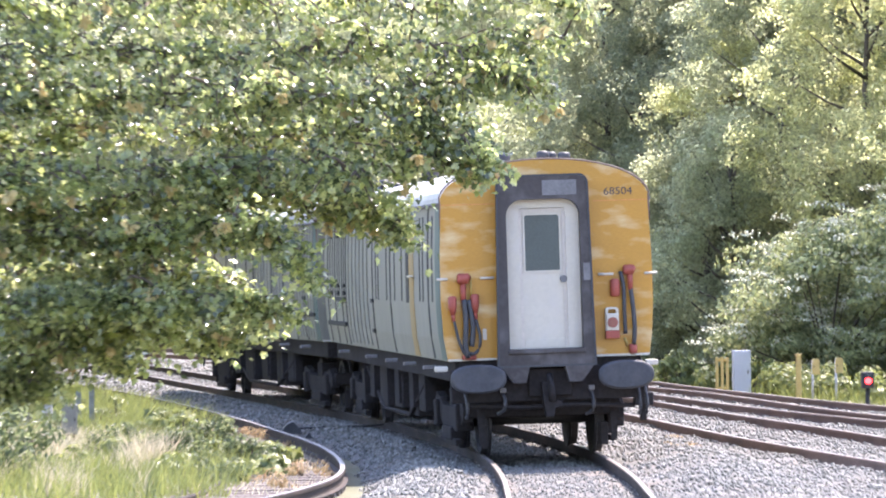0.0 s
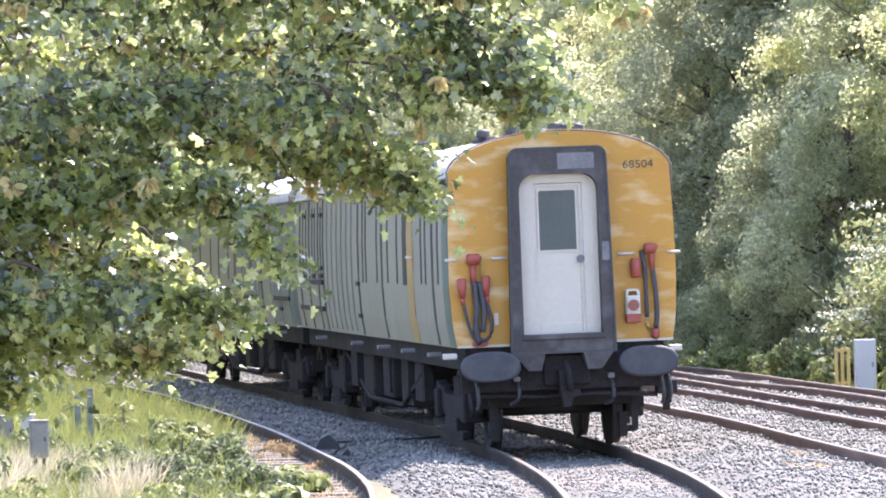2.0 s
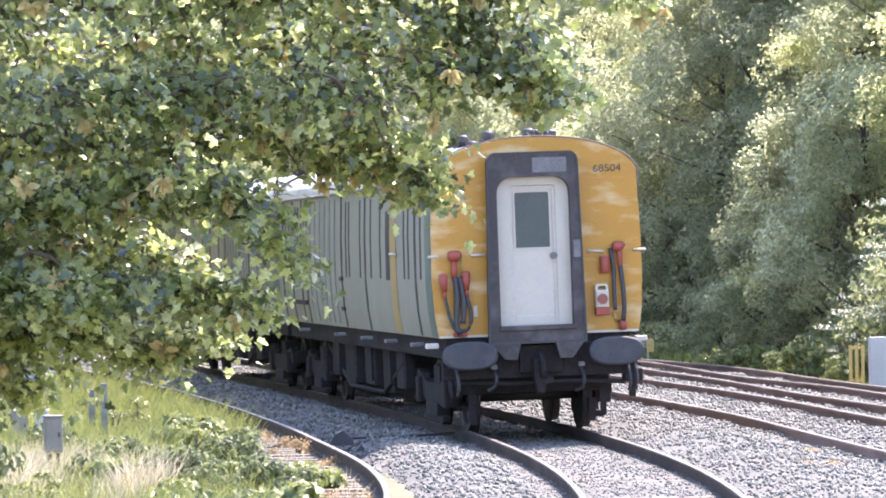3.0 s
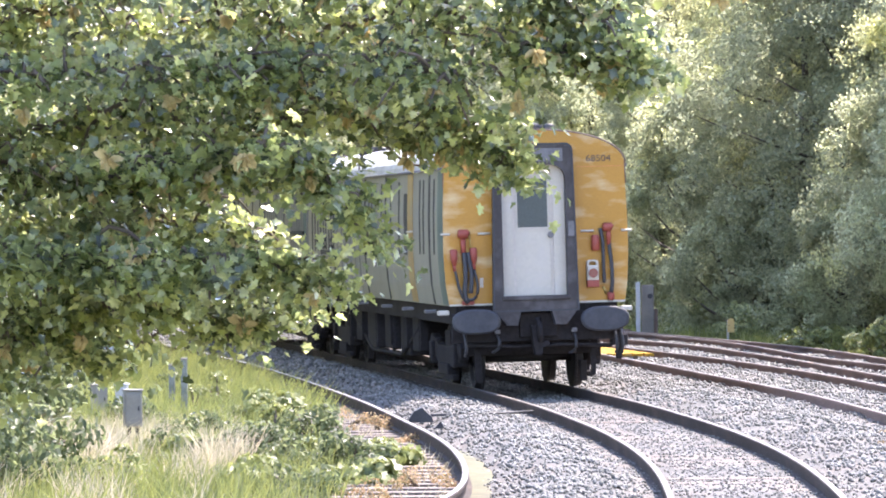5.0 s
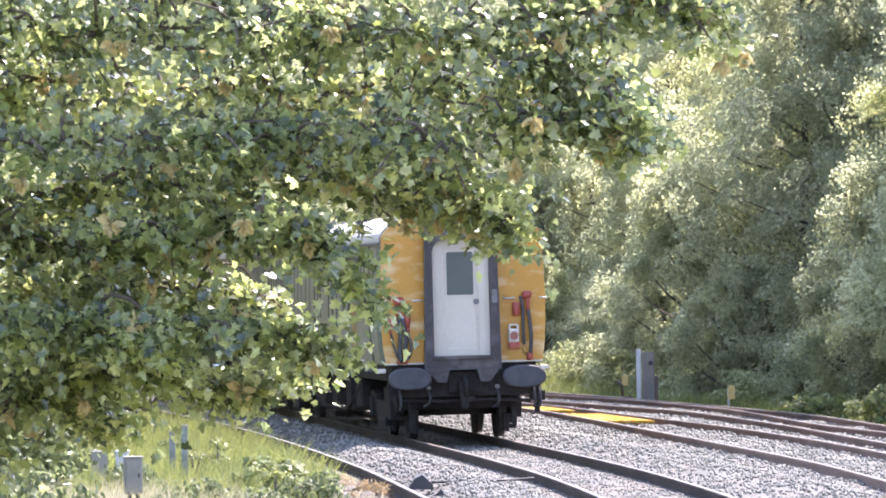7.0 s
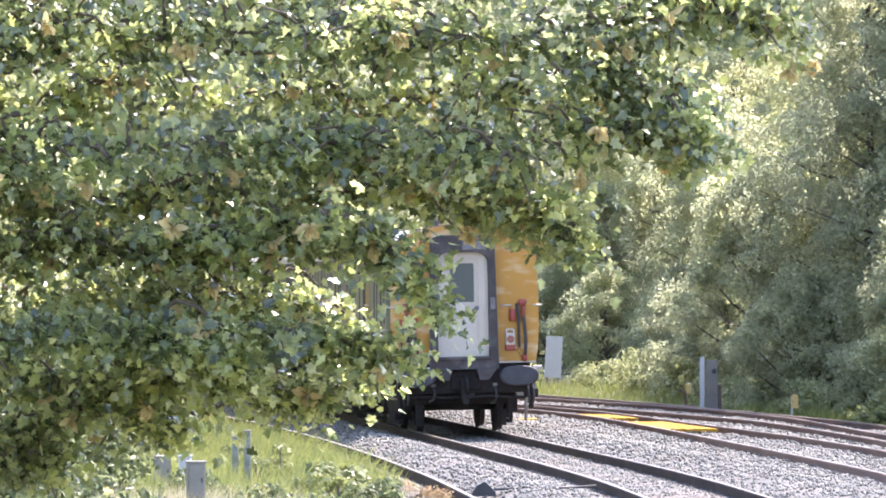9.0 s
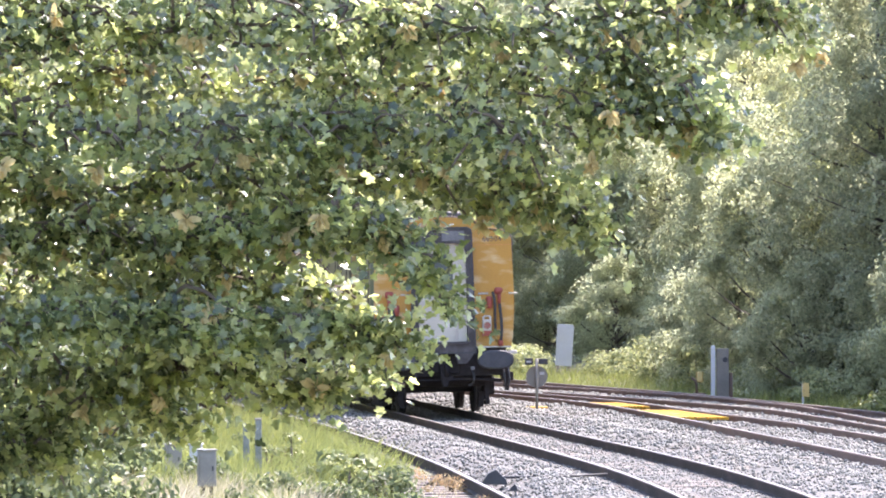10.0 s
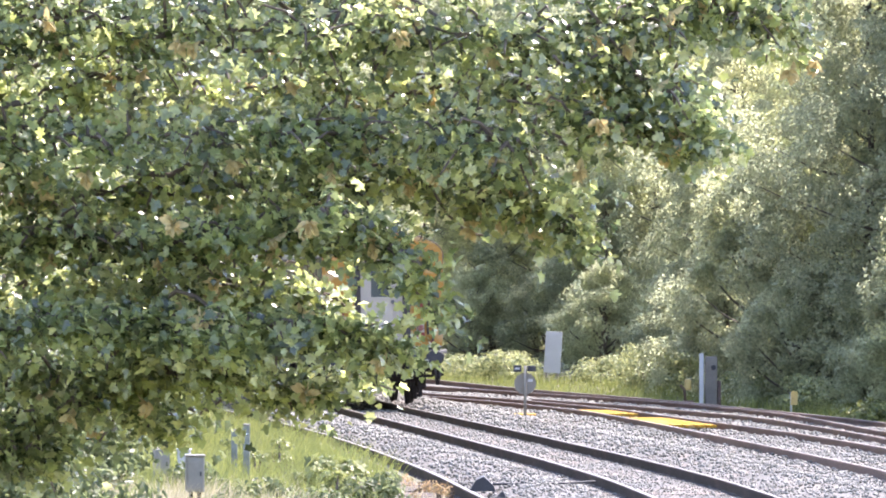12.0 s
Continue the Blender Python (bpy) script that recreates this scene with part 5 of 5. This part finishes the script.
t = upright("point_rod_cover", "flat black cover with a long rod to the rails", "track fitting", 0.66, 61.4)
g = -t.location.z - 0.10
part("cover", prism([(-0.17, g - 0.02), (0.17, g - 0.02), (0.15, g + 0.05), (0.02, g + 0.17), (-0.08, g + 0.12)], -0.25, 0.2), M_BLACK, t)
part("rod", tube([(0.1, 0.0, g + 0.06), (1.15, 0.9, g + 0.05), (1.5, 1.2, g + 0.06)], 0.018, 6), M_BLACK, t, "thin black rod")
part("peg", prism([(0.16, g - 0.03), (0.28, g - 0.03), (0.24, g + 0.06)], -1.9, -1.7), M_BLACK, t)


def walkway(y0, y1):
    """Yellow boards between the rails of the second line."""
    t = tagged(new("walkway_boards"), "worn yellow boards laid between the rusty rails", "walkway", "yellow boards between rails")
    n = 5
    ys_w = np.linspace(y0, y1, 7)
    for k in range(n):
        a, b = 0.1 + 0.8 * k / n, 0.1 + 0.8 * (k + 0.72) / n
        bm = bmesh.new()
        rows = []
        for y in ys_w:
            l, r = at_y(RAIL_A, y), at_y(RAIL_B, y)
            rows.append([bm.verts.new((l + (r - l) * q, y, z)) for q, z in ((a, -0.03), (b, -0.03), (b, -0.08), (a, -0.08))])
        for u, w in zip(rows, rows[1:]):
            for j in range(4):
                bm.faces.new((u[j], u[(j + 1) % 4], w[(j + 1) % 4], w[j]))
        bm.faces.new(rows[0]), bm.faces.new(rows[-1])
        bmesh.ops.recalc_face_normals(bm, faces=bm.faces)
        part("board", bm, M_BOARD, t)


walkway(99.2, 102.8)
walkway(90.6, 96.4)
t = upright("yellow_plate", "small yellow plate at the foot of the disc signal", "plate", 1.98, 101.6)
part("plate", box(-0.26, 0.26, -0.5, 0.4, 0.10, 0.14, 0.01), M_BOARD, t)

# ---------- what moves ----------
TAIL = line([(3.68, 40), (3.67, 47), (3.67, 49), (3.66, 51.4), (3.60, 53.8), (3.53, 56), (3.40, 59), (3.12, 63), (2.82, 66.6), (2.61, 68.6), (2.40, 70.7), (2.2, 72.6), (1.73, 77.1), (0.66, 86.9),
             (0.12, 91.8), (-0.26, 95.3), (-0.58, 98.8), (-0.84, 102.2), (-1.05, 105.4), (-1.9, 115)], 0.25, 20)
# seconds, and how far off the tail end stands
TIMES = [(0, 47.4), (0.5, 49.6), (1, 51.9), (1.5, 54.3), (2, 56.6), (2.5, 58.9), (4.5, 67.6), (5, 69.7), (5.5, 71.8), (6, 73.9), (6.5, 76.1), (7, 78.4), (9, 87.2), (9.5, 89.6), (10, 92.2), (10.5, 95.4), (11, 98.7), (11.5, 102), (12, 105.2)]
SPEED_FIT = np.polyfit([t for t, _ in TIMES], [y for _, y in TIMES], 7)


def on_track(b, length):
    """The point of the running line that lies length metres beyond b."""
    y = b[1] + length
    for _ in range(6):
        a = np.array([at_y(MAIN, y), y])
        y += length - np.hypot(*(a - b))
    return np.array([at_y(MAIN, y), y])


def train_at(t):
    """Plan places: tail end, and the two bogies of both coaches."""
    y = float(np.polyval(SPEED_FIT, t))
    tail = np.array([at_y(TAIL, y), y])
    f1 = on_track(tail, 16.77)
    u = (f1 - tail) / np.hypot(*(f1 - tail))
    r1 = tail + u * 2.6
    r2 = on_track(f1, 5.85)
    return r1, f1, r2, on_track(r2, 14.17)


def motions():
    """Both coaches along the curve, and their wheels turning."""
    steps = [k / 10 for k in range(121)]
    rows, spin, last, gone = ([], []), [], None, 0.0
    for t in steps:
        r1, f1, r2, f2 = train_at(t)
        for out, b, a in ((rows[0], r1, f1), (rows[1], r2, f2)):
            out.append((t, pose(b[0], b[1], 0, 0, -1.1, -math.degrees(math.atan2(a[0] - b[0], a[1] - b[1])))))
        gone += 0 if last is None else float(np.hypot(*(r1 - last)))
        last = r1
        spin.append((t, gone / 0.455))
    walk(rear_coach, rows[0])
    walk(front_coach, rows[1])
    for w in rear_sets + front_sets:
        at = w.location.copy()
        walk(w, [(t, pose(*at, -math.degrees(a), 0, 0)) for t, a in spin])

    for k, b in enumerate(BOUGHS):          # the breeze in the sycamore
        walk(b, [(t / 4, pose(0.010 * math.sin(t * 0.55 + k), 0.01 * math.sin(t * 0.41 + 2 * k), 0.012 * math.sin(t * 0.7 + 1.7 * k) + 0.005 * math.sin(t * 1.6 + k), 0, 0.05 * math.sin(t * 0.5 + k), 0)) for t in range(49)])


motions()
